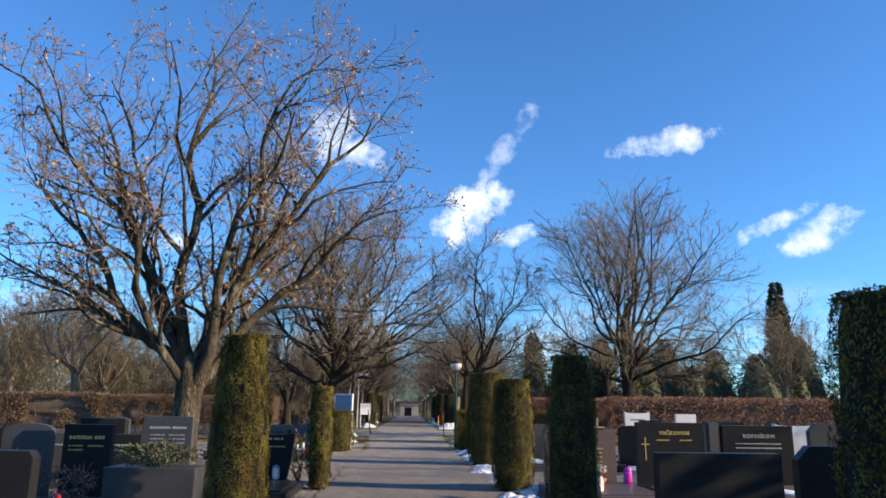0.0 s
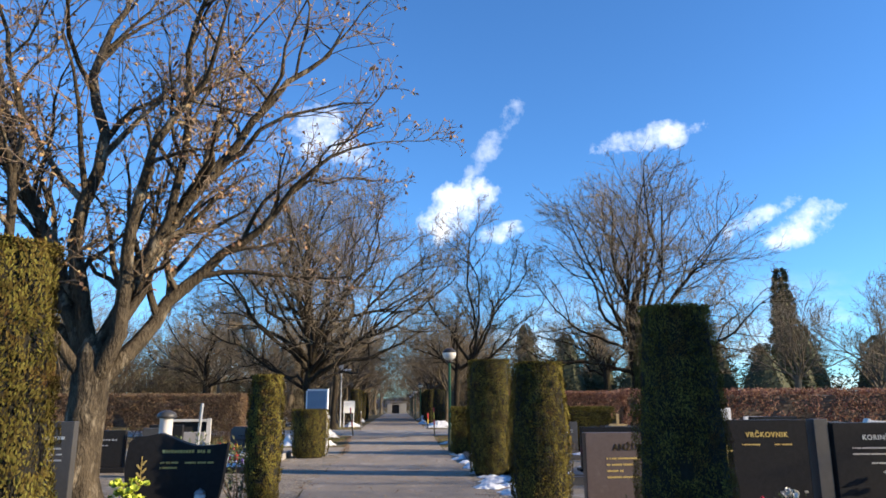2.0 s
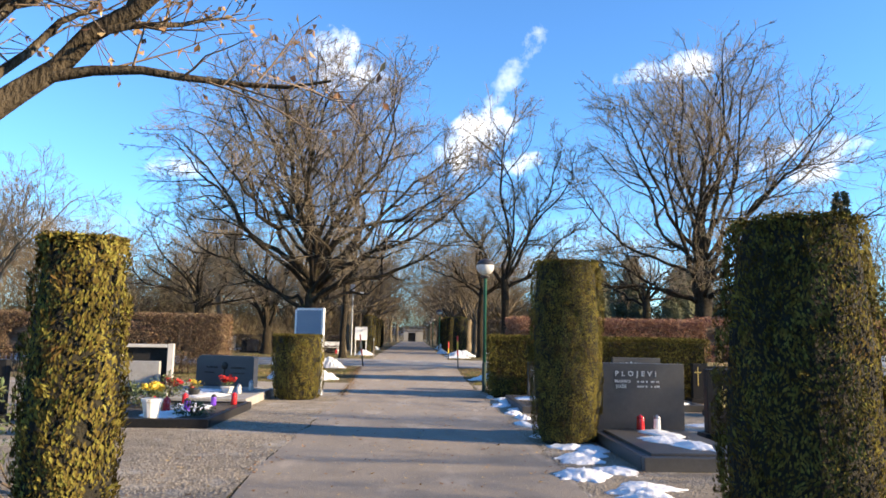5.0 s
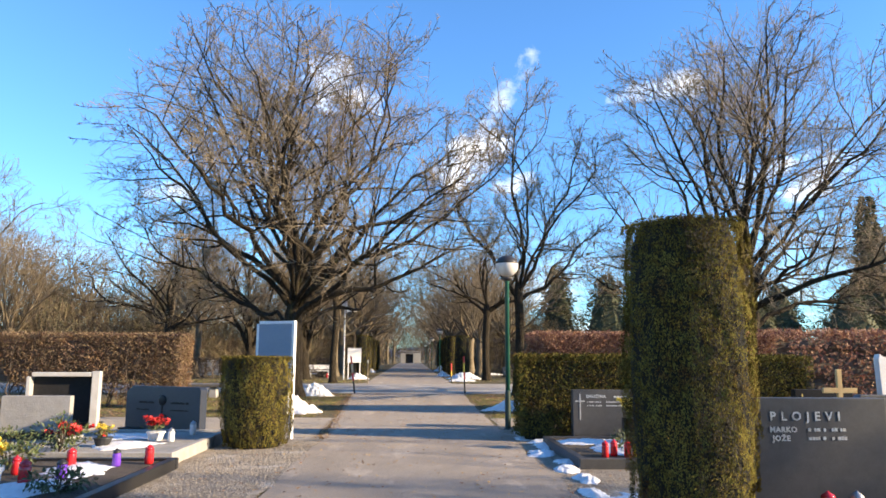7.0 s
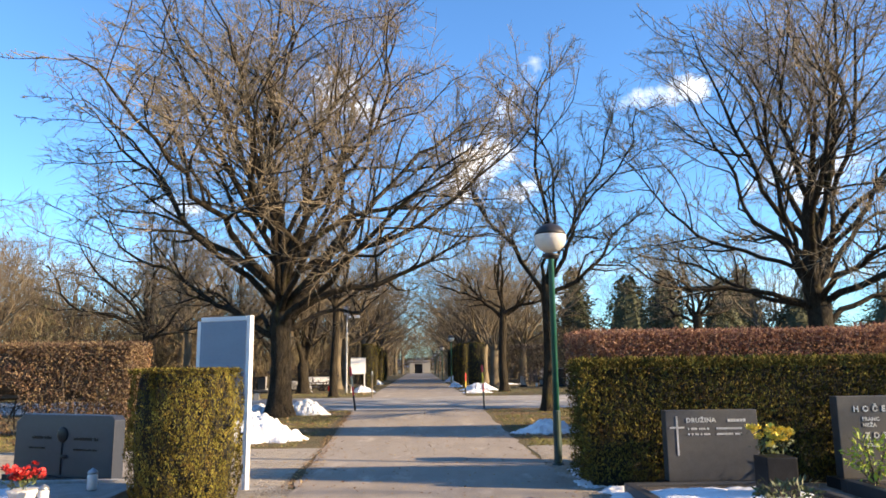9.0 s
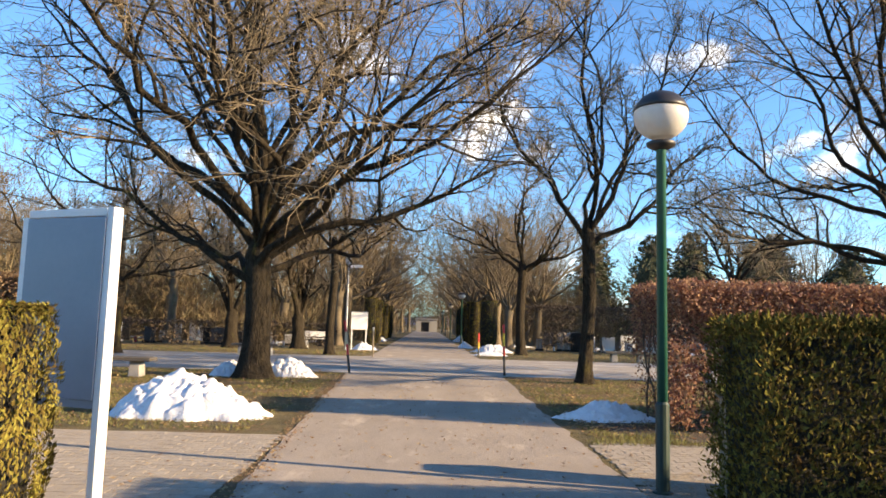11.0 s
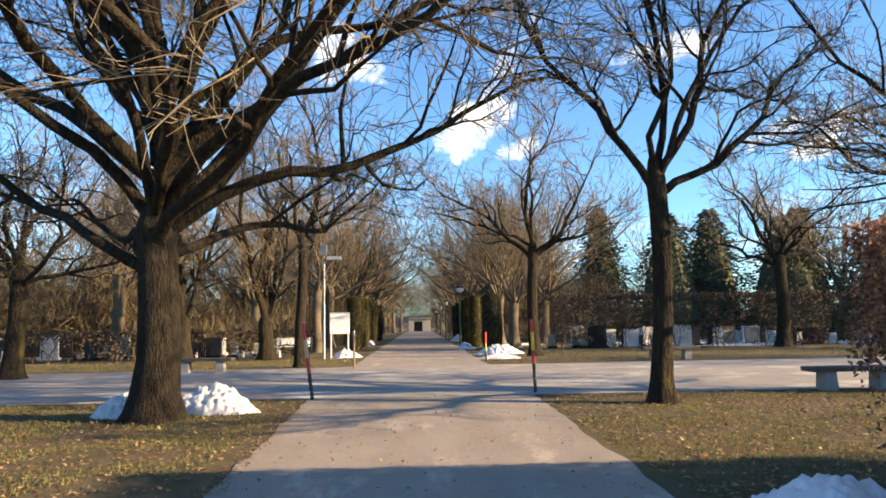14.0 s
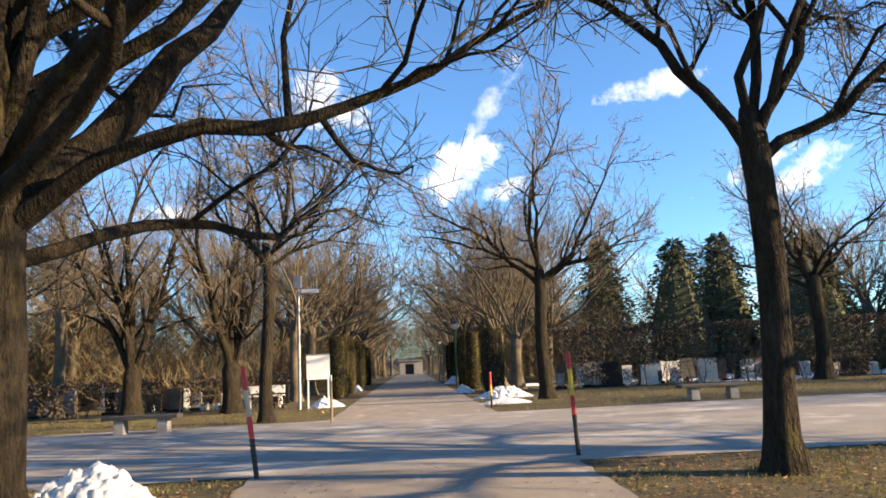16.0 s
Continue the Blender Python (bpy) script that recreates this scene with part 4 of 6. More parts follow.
bare_tree("lime_tree", -3.8, 40.5, "slim leafless tree with a straight pale trunk", 16, fork=4.6, radius=0.17, lift=0.02, shake=0.22, hold=0.22, counts=(12, 8, 7), limb_r=0.42, steps=14,
          ways=[(2.6, 0.2, 3.6), (0.2, 0, 7.6), (-2.4, 0.4, 4.6), (0.8, 2.0, 5.0), (-0.8, -2, 4.6), (3.4, -0.6, 2.0)])
FAR = "leafless tree of the far graves and the unseen shade casters"
bare_tree("bare_tree", -11.4, 37.3, "leafless tree on the lawn beyond the hedge", 17, fork=3.0, radius=0.26, limbs=9, low=18, high=82, reach=5.6, counts=(10, 8, 6), limb_r=0.34, lift=0.02, shake=0.22, hold=0.2)
bare_tree("bare_tree", 17.5, 50.0, "leafless tree beside the far bare hedge", 18, fork=4.2, radius=0.30, limbs=9, low=25, high=84, reach=6.4, counts=(10, 8, 6), limb_r=0.34, lift=0.02, shake=0.22, hold=0.2)
STEMS = [(-1.6, 0, 7.5), (0.3, 0.4, 9.5), (1.9, 0.2, 7.6), (-0.6, 1.4, 8.6), (0.8, -1.2, 8.2), (2.8, 0.8, 5.8)]
for x, y, s in ((-6.2, 46.3, 21), (-9.2, 45.2, 22)):
    bare_tree("bare_tree", x, y, "leafless tree forking low into several stems", s, fork=1.5, radius=0.30, ways=STEMS, counts=(13, 8, 6), ratios=(0.28, 0.5, 0.5), lift=0.02, shake=0.11, limb_r=0.42)
models = []
for k, (f, r, n, lo, reach) in enumerate(((3.2, 0.24, 10, 30, 6.6), (2.4, 0.28, 9, 38, 7.6), (3.8, 0.22, 9, 35, 6.2))):
    models.append(bare_tree("bare_tree", (-5.2, 5.4, -13.5)[k], (54.0, 56.0, 49.0)[k], FAR, 40 + k, fork=f, radius=r, limbs=n, low=lo, high=85, reach=reach, counts=(9, 7, 4), ratios=(0.42, 0.5, 0.6), limb_r=0.25, limb_parts=False, bark=BARK_FAR, twig=BARK_FAR, twig_r=0.010, group="far bare trees", lift=0.02, shake=0.17, hold=0.2))
far_models = []
for k, (f, r, n, lo, reach) in enumerate(((3.0, 0.24, 9, 30, 6.6), (2.4, 0.26, 9, 38, 7.4))):
    far_models.append(bare_tree("bare_tree", (-12.5, 13.0)[k], (92.0, 94.0)[k], FAR, 60 + k, fork=f, radius=r, limbs=n, low=lo, high=85, reach=reach, counts=(8, 7, 0), ratios=(0.42, 0.62, 0.5), limb_parts=False, bark=BARK_FAR, twig=BARK_FAR, twig_r=0.016, group="far bare trees", lift=0.02, shake=0.17, hold=0.2))
rng = random.Random(5)
SPOTS = [(-4.6, 66), (4.8, 61), (-4.8, 77), (4.6, 72), (-4.6, 88), (4.8, 83), (-4.8, 103), (4.6, 97), (-4.4, 118), (4.6, 112), (-4.6, 136), (4.4, 128), (-3.5, 147), (3.8, 148), (-7.5, 66), (8, 64), (-5.4, 62), (5.6, 66), (-5.0, 71), (5.2, 77), (-5.6, 82), (5.8, 90), (-5.2, 96), (5.4, 104), (-5.6, 112), (5.6, 120), (-5.4, 130), (5.4, 138),
         (-9.5, 58), (-12, 64), (-16, 55), (-19, 62), (-24, 58), (-15, 74), (-22, 78), (-30, 66), (-10, 80), (-37, 74), (-28, 88), (-20, 98), (-12, 102), (-44, 62),
         (-20.5, 34.5), (-26, 50), (-31, 46), (-28, 40), (-24, 47), (-36, 36), (-46, 46), (-33, 52),
         (10, 84), (14, 98), (9, 112), (27, 60), (33, 70), (24, 84), (46, 58), (30, 44), (42, 40), (52, 50)]
for k, (x, y) in enumerate(SPOTS):
    copy_thing(models[k % 3] if math.hypot(x, y) < 62 else far_models[k % 2], pose(x + rng.uniform(-0.5, 0.5), y, 0, 0, 0, rng.uniform(0, 360)) @ Matrix.Scale(1.18 if y > 60 else 1.05, 4))


# Unseen copies, added to throw branch shadows and to stand in reflections behind the start.
for k, (x, y) in enumerate(((22.0, -14.0), (24.5, 3.4), (31.0, 35.0), (-9.0, -27.0), (8.5, -25.0), (-19.0, -25.0), (19.0, -28.0))):
    copy_thing(models[k % 3], pose(x, y, 0, 0, 0, 47 * k))


def thicket(name, x0, x1, y0, y1, h, n, seed, label, material=None, fine=1.0):
    """A tangle of thin shoots with an uneven top."""
    rng = np.random.default_rng(seed)
    x, y = rng.uniform(x0, x1, n), rng.uniform(y0, y1, n)
    tops = np.array([h * (0.62 + 0.75 * grid_noise(a, b, 0.11, seed) + 0.3 * grid_noise(a, b, 0.4, seed)) for a, b in zip(x, y)])
    z = rng.uniform(0, 1, n) ** 0.8 * np.maximum(tops, h * 0.2)
    at = np.stack([x, y, z], 1)
    along = rng.normal(0, 0.8, (n, 3)) + [0, 0, 1]
    me = leaves(name, at, along, rng.normal(0, 1, (n, 3)), rng.uniform(0.5, 1.7, n), rng.uniform(0.035, 0.09, n) * fine, material or SCRUB, 0.3)
    return tagged(part(name, me, material or SCRUB), label, "thicket", kind="stuff")


# This first one is unseen, added to block the low southern sky.
thicket("thicket", -60, 60, -50, -40, 9, 14000, 91, "unseen brown thicket added behind the start")
thicket("thicket", -80, -16, 66, 78, 12.5, 46000, 81, "brown leafless thicket behind the graves")
thicket("thicket", -16, -4.5, 84, 150, 10, 20000, 82, "brown leafless trees closing the avenue")
thicket("thicket", 5, 18, 84, 150, 8.5, 18000, 83, "brown leafless trees closing the avenue")
thicket("thicket", -16, 17, 160, 168, 15, 26000, 87, "brown trees behind the shed at the end of the avenue")
thicket("thicket", 18, 95, 88, 98, 7, 18000, 84, "brown leafless thicket in the distance")
thicket("thicket", -60, -24, 33, 44, 7.0, 20000, 85, "brown leafless scrub beyond the hedge", fine=0.6)
thicket("thicket", -24, -7, 54, 62, 5.0, 15000, 86, "brown leafless shrubs among the far graves", fine=0.5)
thicket("thicket", -17, -5.2, 63, 84, 9.5, 17000, 88, "brown leafless trees beside the far avenue", fine=0.42)
thicket("thicket", 5.4, 15, 63, 84, 9.5, 18000, 89, "brown leafless trees beside the far avenue", fine=0.42)
thicket("thicket", -62, -20, 46, 60, 8.0, 26000, 90, "brown leafless scrub behind the far graves", fine=0.6)


def conifer(x, y, h, r, seed, label, n=2600, group="dark conifers"):
    """A conifer: straight trunk and whorls of drooping sprays that shorten upwards."""
    rng = np.random.default_rng(seed)
    ob = thing("conifer", x, y, 0, label, "conifer", group)
    part("trunk", lathe([(0.03 * h * 0.6, 0), (0.02 * h * 0.6, h * 0.4), (0.02, h * 0.97)], 8), BARK_FAR, ob)
    part("core", lathe([(r * 0.55, h * 0.07), (r * 0.78, h * 0.14), (r * 0.6, h * 0.45), (r * 0.34, h * 0.75), (0.02, h * 0.97)], 9), CONIFER, ob)
    u = rng.uniform(0, 1, n) ** 1.35
    z = 0.06 * h + u * 0.94 * h
    a = rng.uniform(0, 2 * np.pi, n)
    lobes = 1 + 0.26 * np.sin(a * 3 + np.floor(u * 9) * 2.3 + seed) + 0.16 * np.sin(u * 31 + a + seed) + 0.15 * rng.normal(0, 1, n)
    rad = r * (1 - u) ** 0.62 * np.sqrt(rng.uniform(0.1, 1, n)) * lobes * 1.15 + 0.08
    at = np.stack([rad * np.cos(a), rad * np.sin(a), z - 0.16 * rad], 1)
    along = np.stack([np.cos(a), np.sin(a), rng.normal(-0.25, 0.35, n)], 1) + rng.normal(0, 0.25, (n, 3))
    size = rng.uniform(0.35, 0.95, n) * (0.036 * h + 0.12)
    part_stuff("needles", leaves("needles", at, along, rng.normal(0, 1, (n, 3)), size, size * 0.42, CONIFER, 0.35), CONIFER, ob)
    return ob


# Two conifers added out of view to shade the near right columns and stones.
conifer(12.5, -11.2, 9.0, 2.2, 96, "unseen dense conifer added to shade the near right columns", 4200)
conifer(12.0, -5.3, 9.5, 2.3, 95, "unseen dense conifer added to shade the near right columns", 4200)
conifer(37.5, 58, 14.6, 1.35, 91, "tall narrow dark spruce rising above the hedge", 6000)
for k, (x, y, h, r) in enumerate(((15.5, 76, 11.0, 2.0), (18.5, 68, 9.2, 2.4), (22.5, 70, 9.8, 2.2), (26, 66, 8.6, 2.4), (30.5, 72, 10.2, 2.5), (15.2, 74, 7.2, 1.9), (35, 68, 8.4, 2.5), (41, 64, 9.5, 2.8), (46, 70, 10.4, 3.0),
                                  (52, 66, 9.0, 3.0), (28, 58, 6.0, 2.2), (22, 57, 5.4, 1.8), (33, 54, 7.0, 2.6), (60, 60, 11, 3.2), (-23, 70, 8.0, 3.0), (-31, 66, 7.4, 3.0))):
    conifer(x, y, h, r * 1.22, 100 + k, "dark green conifer behind the far graves", 5600)
for k, (x, y, h, r) in enumerate(((-3.3, 54, 2.9, 0.42), (-3.4, 57, 3.0, 0.45), (-3.4, 61, 3.0, 0.45), (-3.6, 66, 3.1, 0.5), (-3.6, 72, 3.1, 0.5), (3.9, 53.5, 2.9, 0.62), (3.4, 58.5, 3.0, 0.42), (3.4, 63, 3.1, 0.45), (3.5, 69, 3.1, 0.5), (3.5, 76, 3.1, 0.5), (-3.6, 80, 3.1, 0.5), (3.6, 84, 3.1, 0.5))):
    clipped_column(x, y, h, (r * 0.8, r, r, r * 0.95, r * 0.85), 1500, 130 + k, "clipped evergreen column along the far path", leaf=3.0)

# ---- graves ----


def lettering(parent, text, size, x, z, y, material):
    """Raised letters, set with the built-in font, facing -y."""
    curve = bpy.data.curves.new("lettering", "FONT")
    curve.body, curve.size, curve.extrude, curve.align_x, curve.resolution_u = text, size, 0.004, "CENTER", 3
    curve.offset, curve.space_character = 0.002, 1.15
    tmp = new("lettering", curve)
    me = bpy.data.meshes.new_from_object(tmp.evaluated_get(bpy.context.evaluated_depsgraph_get()))
    bpy.data.objects.remove(tmp)
    me.materials.clear()
    me.materials.append(material)
    ob = part_stuff("lettering", me, material, parent)
    ob.matrix_basis = pose(x, y, z, 90)
    return ob


def bars(parent, rows, y, material, seed):
    """Lines of small writing: rows of (x, z, width, height), each a row of short upright bars, one mesh a line."""
    rng = random.Random(seed)
    for x, z, w, h in rows:
        bm, at = bmesh.new(), 0.0
        while at < w - 0.2 * h:
            run = rng.uniform(0.35, 0.7) * h
            box(run, 0.006, h * rng.uniform(0.60, 0.72), x + at + run / 2, y, z, bm=bm)
            at += run + h * (rng.uniform(0.5, 0.8) if rng.random() < 0.14 else 0.16)
        part_stuff("inscription", bm, material, parent)


OUTLINES = {
    "flat": lambda w, h: [(-w / 2, 0), (w / 2, 0), (w / 2, h), (-w / 2, h)],
    "slant": lambda w, h: [(-w / 2, 0), (w / 2, 0), (w / 2, h * 0.93), (w / 2 - 0.05, h), (-w / 2 + 0.14, h), (-w / 2, h * 0.86)],
    "wave": lambda w, h: [(-w * 0.42, 0), (w * 0.40, 0), (w * 0.46, h * 0.4), (w / 2, h * 0.90)] + [(w * (0.5 - k / 12), h * (0.90 - 0.035 * math.sin(k / 6 * math.pi) + 0.10 * max(0, (k - 4) / 4) ** 1.2)) for k in range(1, 9)] + [(-w * 0.28, h), (-w * 0.40, h * 0.985), (-w * 0.47, h * 0.91), (-w / 2, h * 0.6), (-w * 0.47, h * 0.25)],
    "notch": lambda w, h: [(-w * 0.46, 0), (w * 0.46, 0), (w / 2, h * 0.94), (w * 0.47, h), (w * 0.40, h * 0.965), (w * 0.1, h * 0.95), (-w * 0.1, h * 0.95), (-w * 0.40, h * 0.965), (-w * 0.47, h), (-w / 2, h * 0.94)],
    "arch": lambda w, h: [(-w / 2, 0), (w / 2, 0), (w / 2, h * 0.88)] + [(w / 2 * math.cos(k * math.pi / 8), h * 0.88 + h * 0.12 * math.sin(k * math.pi / 8)) for k in range(1, 8)] + [(-w / 2, h * 0.88)],
    "step": lambda w, h: [(-w / 2, 0), (w / 2, 0), (w / 2, h * 0.86), (w * 0.12, h * 0.86), (w * 0.08, h), (-w * 0.42, h), (-w / 2, h * 0.94)],
}


def headstone(x, y, w, h, shape, stone, label, turn=0.0, depth=0.14, text=None, lines=(), ink=None, cross=False, sprig=False, z=0.12, base_h=0.12, heading=None, more=()):
    ob = thing("headstone", x, y, 0, label, "headstone", "graves", turn)
    part("base", box(w + 0.14, depth + 0.2, base_h, 0, 0, 0, 0.012), GRANITE_DARK if stone is not MARBLE else MARBLE, ob)
    slate = part("stone", slab(OUTLINES[shape](w, h - base_h), depth, 0.008), stone, ob)
    slate.matrix_basis = pose(0, 0, base_h)
    front = -depth / 2 - 0.003
    ink = ink or GOLD
    if text:
        lettering(slate, text[0], text[1], text[2], text[3] - base_h, front, heading or ink)
    for words, size, wx, wz in more:
        lettering(slate, words, size, wx, wz - base_h, front, ink)
    if lines:
        bars(slate, [(bx, bz - base_h, bw, bh) for bx, bz, bw, bh in lines], front, ink, int(w * 100 + y * 10))
    if cross:
        bm = box(0.018, 0.008, 0.42, -w * 0.38, front, h * 0.45)
        box(0.16, 0.008, 0.018, -w * 0.38, front, h * 0.45 + 0.29, bm=bm)
        part("cross", bm, ink, slate, "slim metal cross").matrix_basis = pose(0, 0, -base_h)
    if sprig:
        bm = bmesh.new()
        box(0.008, 0.008, 0.38, -w * 0.33, front, h * 0.42, bm=bm)
        for k in range(6):
            s = 1 if k % 2 else -1
            bmesh.ops.create_cube(bm, size=1, matrix=Matrix.Translation((-w * 0.33 + s * 0.035, front, h * 0.46 + k * 0.05)) @ Euler((0, s * 0.7, 0)).to_matrix().to_4x4() @ Matrix.Diagonal((0.022, 0.008, 0.075, 1)))
        part("sprig", bm, ink, slate, "gilded sprig relief").matrix_basis = pose(0, 0, -base_h)
    return ob


def plot(x0, x1, y0, y1, stone, label, fill=None, h=0.16, cover=False, snow=0, seed=0):
    """A grave bed: a kerb of four stones round soil, or a stone cover, some of it under snow."""
    cx, cy = (x0 + x1) / 2, (y0 + y1) / 2
    ob = thing("grave_plot", cx, cy, 0, label, "grave", "graves")
    w, d, k = x1 - x0, y1 - y0, 0.11
    for sx, sy, px, py in ((w, k, 0, -d / 2 + k / 2), (w, k, 0, d / 2 - k / 2), (k, d - 2 * k, -w / 2 + k / 2, 0), (k, d - 2 * k, w / 2 - k / 2, 0)):
        part("kerb", box(sx - 0.004, sy - 0.004, h, px, py, 0, 0.012), stone, ob)
    part("cover" if cover else "bed", box(w - 2 * k - 0.01, d - 2 * k - 0.01, h - 0.03 if not cover else h + 0.03, 0, 0, 0, 0.01), stone if cover else (fill or SOIL), ob)
    for j in range(snow):
        rng = random.Random(seed + j)
        sx, sy = rng.uniform(0.16, 0.34) * w, rng.uniform(0.12, 0.26) * d
        s = snow_heap("snow_patch", cx + rng.uniform(-0.22, 0.22) * w, cy + rng.uniform(-0.28, 0.28) * d, sx, sy, 0.05, seed * 3 + j, "thin old snow lying on a grave", 0.6, rng.uniform(0, 90))
        s.location.z = h + (0.03 if cover else -0.03)
    return ob


def grave_candle(x, y, z, shell, label, h=0.2, r=0.045):
    ob = thing("grave_candle", x, y, z, label, "grave candle", "grave candles")
    shell_part = part("shell", lathe([(r * 0.8, 0), (r, h * 0.08), (r, h * 0.3), (r * 0.92, h * 0.5), (r, h * 0.68), (r * 0.8, h * 0.78)], 14), shell, ob, smooth=True)
    part("cap", lathe([(r * 0.95, h * 0.78), (r * 1.0, h * 0.82), (r * 0.75, h * 0.92), (r * 0.25, h), (r * 0.1, h * 1.05)], 12), STEEL if shell is PLASTIC_CLEAR else BLACK if shell in (PLASTIC_YELLOW, PLASTIC_PURPLE) else shell, shell_part, smooth=True)
    return ob


def posy(name, x, y, z, pot, petals, label, seed, size=0.16, blooms=16, pot_h=0.13, green=None, tall=0.0):
    """A pot or vase with leaves and blooms."""
    rng = np.random.default_rng(seed)
    ob = thing(name, x, y, z, label, "flowers")
    if pot:
        part("pot", lathe([(size * 0.42, 0), (size * 0.60, pot_h * 0.85), (size * 0.66, pot_h * 0.86), (size * 0.66, pot_h), (size * 0.5, pot_h)], 14), pot, ob)
    n = 150
    at = rng.normal(0, size * 0.32, (n, 3)) * [1, 1, 0.55] + [0, 0, pot_h + size * 0.35]
    part_stuff("foliage", leaves("foliage", at, rng.normal(0, 1, (n, 3)) + [0, 0, 0.7], rng.normal(0, 1, (n, 3)), rng.uniform(0.03, 0.075, n), rng.uniform(0.012, 0.03, n), green or SHRUB_GREEN), green or SHRUB_GREEN, ob)
    if petals:
        k, up = np.arange(14), np.zeros((14, 3))
        up[:, 0], up[:, 1], up[:, 2] = np.cos(k * 2.4), np.sin(k * 2.4), 0.15 + k * 0.09
        one = leaves("bloom", np.zeros((14, 3)), up, np.cross(up, [0, 0, 1.0]) + 0.01, np.full(14, 0.03), np.full(14, 0.022), petals, 0.3)
        for _ in range(blooms):
            p = rng.normal(0, size * 0.34, 3) * [1, 1, 0.4] + [0, 0, pot_h + size * 0.66 + tall * rng.uniform(0, 1)]
            bloom = part("bloom", one, petals, ob)
            grown = float(rng.uniform(0.8, 1.4)) * size / 0.16
            bloom.matrix_basis = pose(*p, rng.uniform(-35, 35), rng.uniform(-35, 35), rng.uniform(0, 360)) @ Matrix.Scale(grown, 4)
    return ob


def shrub(x, y, z, w, h, seed, label, material=None, n=500):
    rng = np.random.default_rng(seed)
    ob = thing("shrub", x, y, z, label, "shrub")
    p0 = np.zeros((9, 3))
    paths = wander(rng, p0, rng.normal(0, 0.45, (9, 3)) + [0, 0, 1], np.full(9, h * 0.85), 4, 0.15, 0.05)
    part_stuff("stem_tangle", merged("stem_tangle", [tubes(paths, np.full(9, 0.012), np.full(9, 0.004), 4)], BEECH_TWIG), BEECH_TWIG, ob)
    d = rng.normal(0, 1, (n, 3))
    d /= np.linalg.norm(d, axis=1, keepdims=True)
    at = d * rng.uniform(0.5, 1, (n, 1)) * [w / 2, w / 2, h * 0.42] * (1 + 0.25 * np.sin(d[:, :1] * 7 + seed)) + [0, 0, h * 0.55]
    part_stuff("foliage", leaves("foliage", at, d + rng.normal(0, 0.6, (n, 3)), rng.normal(0, 1, (n, 3)), rng.uniform(0.04, 0.09, n), rng.uniform(0.015, 0.035, n), material or SHRUB_GREEN), material or SHRUB_GREEN, ob)
    return ob


# the brown stone with a full inscription
headstone(3.72, 1.72, 1.4, 1.13, "flat", GRANITE_BROWN, "brown granite headstone with dark raised letters and gold lines", 4.0, 0.15, text=("ANŽURJEVI", 0.115, 0.0, 0.90), ink=GOLD, heading=BRONZE,
          lines=[(-0.42, 0.78, 0.48, 0.035), (0.12, 0.78, 0.30, 0.035), (-0.42, 0.70, 0.36, 0.035), (0.12, 0.70, 0.30, 0.035), (-0.42, 0.62, 0.22, 0.035), (0.12, 0.62, 0.30, 0.035), (-0.42, 0.54, 0.44, 0.035), (0.12, 0.54, 0.30, 0.035)])
plot(2.88, 4.62, -0.75, 1.5, GRANITE_BROWN, "brown granite grave with a stone cover", h=0.18, cover=True)
plot(4.75, 6.35, -0.7, 1.55, GRANITE_DARK, "dark granite grave bed with plants", snow=2, seed=5)
plot(6.55, 8.1, -0.7, 1.5, GRANITE_GREY, "grey granite grave bed under patches of snow", snow=3, seed=6)
headstone(5.5, 1.75, 1.32, 1.29, "flat", GRANITE_DARK, "dark headstone with a thin gold cross and gold letters", 0, 0.14, cross=True, text=("VRČKOVNIK", 0.095, 0.08, 1.06), lines=[(-0.28, 0.95, 0.26, 0.03), (0.18, 0.95, 0.26, 0.03)])
headstone(7.2, 1.7, 1.4, 1.25, "flat", GRANITE_DARK, "wide dark headstone with silver letters", 0, 0.14, ink=SILVER, text=("KORINŠKOVI", 0.095, 0.02, 1.02), lines=[(-0.45, 0.90, 0.9, 0.03), (-0.45, 0.82, 0.9, 0.03), (-0.2, 0.70, 0.6, 0.03)])
headstone(6.35, 1.75, 0.2, 1.3, "flat", GRANITE_GREY, "narrow grey stone pillar between two headstones", 0, 0.2)
headstone(9.2, 2.4, 1.1, 1.3, "slant", GRANITE_GREY, "pale grey headstone with a slanted top", -6, 0.16)
headstone(10.6, 2.6, 0.9, 1.25, "flat", GRANITE_GREY, "grey headstone in the row", 0, 0.16)
# backs of near stones
headstone(3.56, -5.0, 1.26, 1.09, "flat", GRANITE_DARK, "dark blue-black headstone seen from behind", 0, 0.16)
headstone(5.0, -4.6, 0.85, 1.15, "slant", GRANITE_DARK, "dark headstone seen from behind", 0, 0.14)
headstone(-3.62, -5.0, 0.95, 1.05, "slant", GRANITE_DARK, "dark blue-black headstone seen from behind", 0, 0.16)
headstone(-4.6, -3.6, 0.4, 1.35, "flat", GRANITE_DARK, "narrow black headstone beside the others", 0, 0.14)
ob = thing("planter", -2.32, -4.0, 0, "square stone planter with silvery heather", "planter")
part("trough", box(0.95, 0.5, 0.84, 0, 0, 0, 0.015, 1.03), GRANITE_GREY, ob)
shrub(-2.32, -4.0, 0.82, 0.8, 0.26, 7, "silvery green heather in a stone planter", CONIFER, 700)
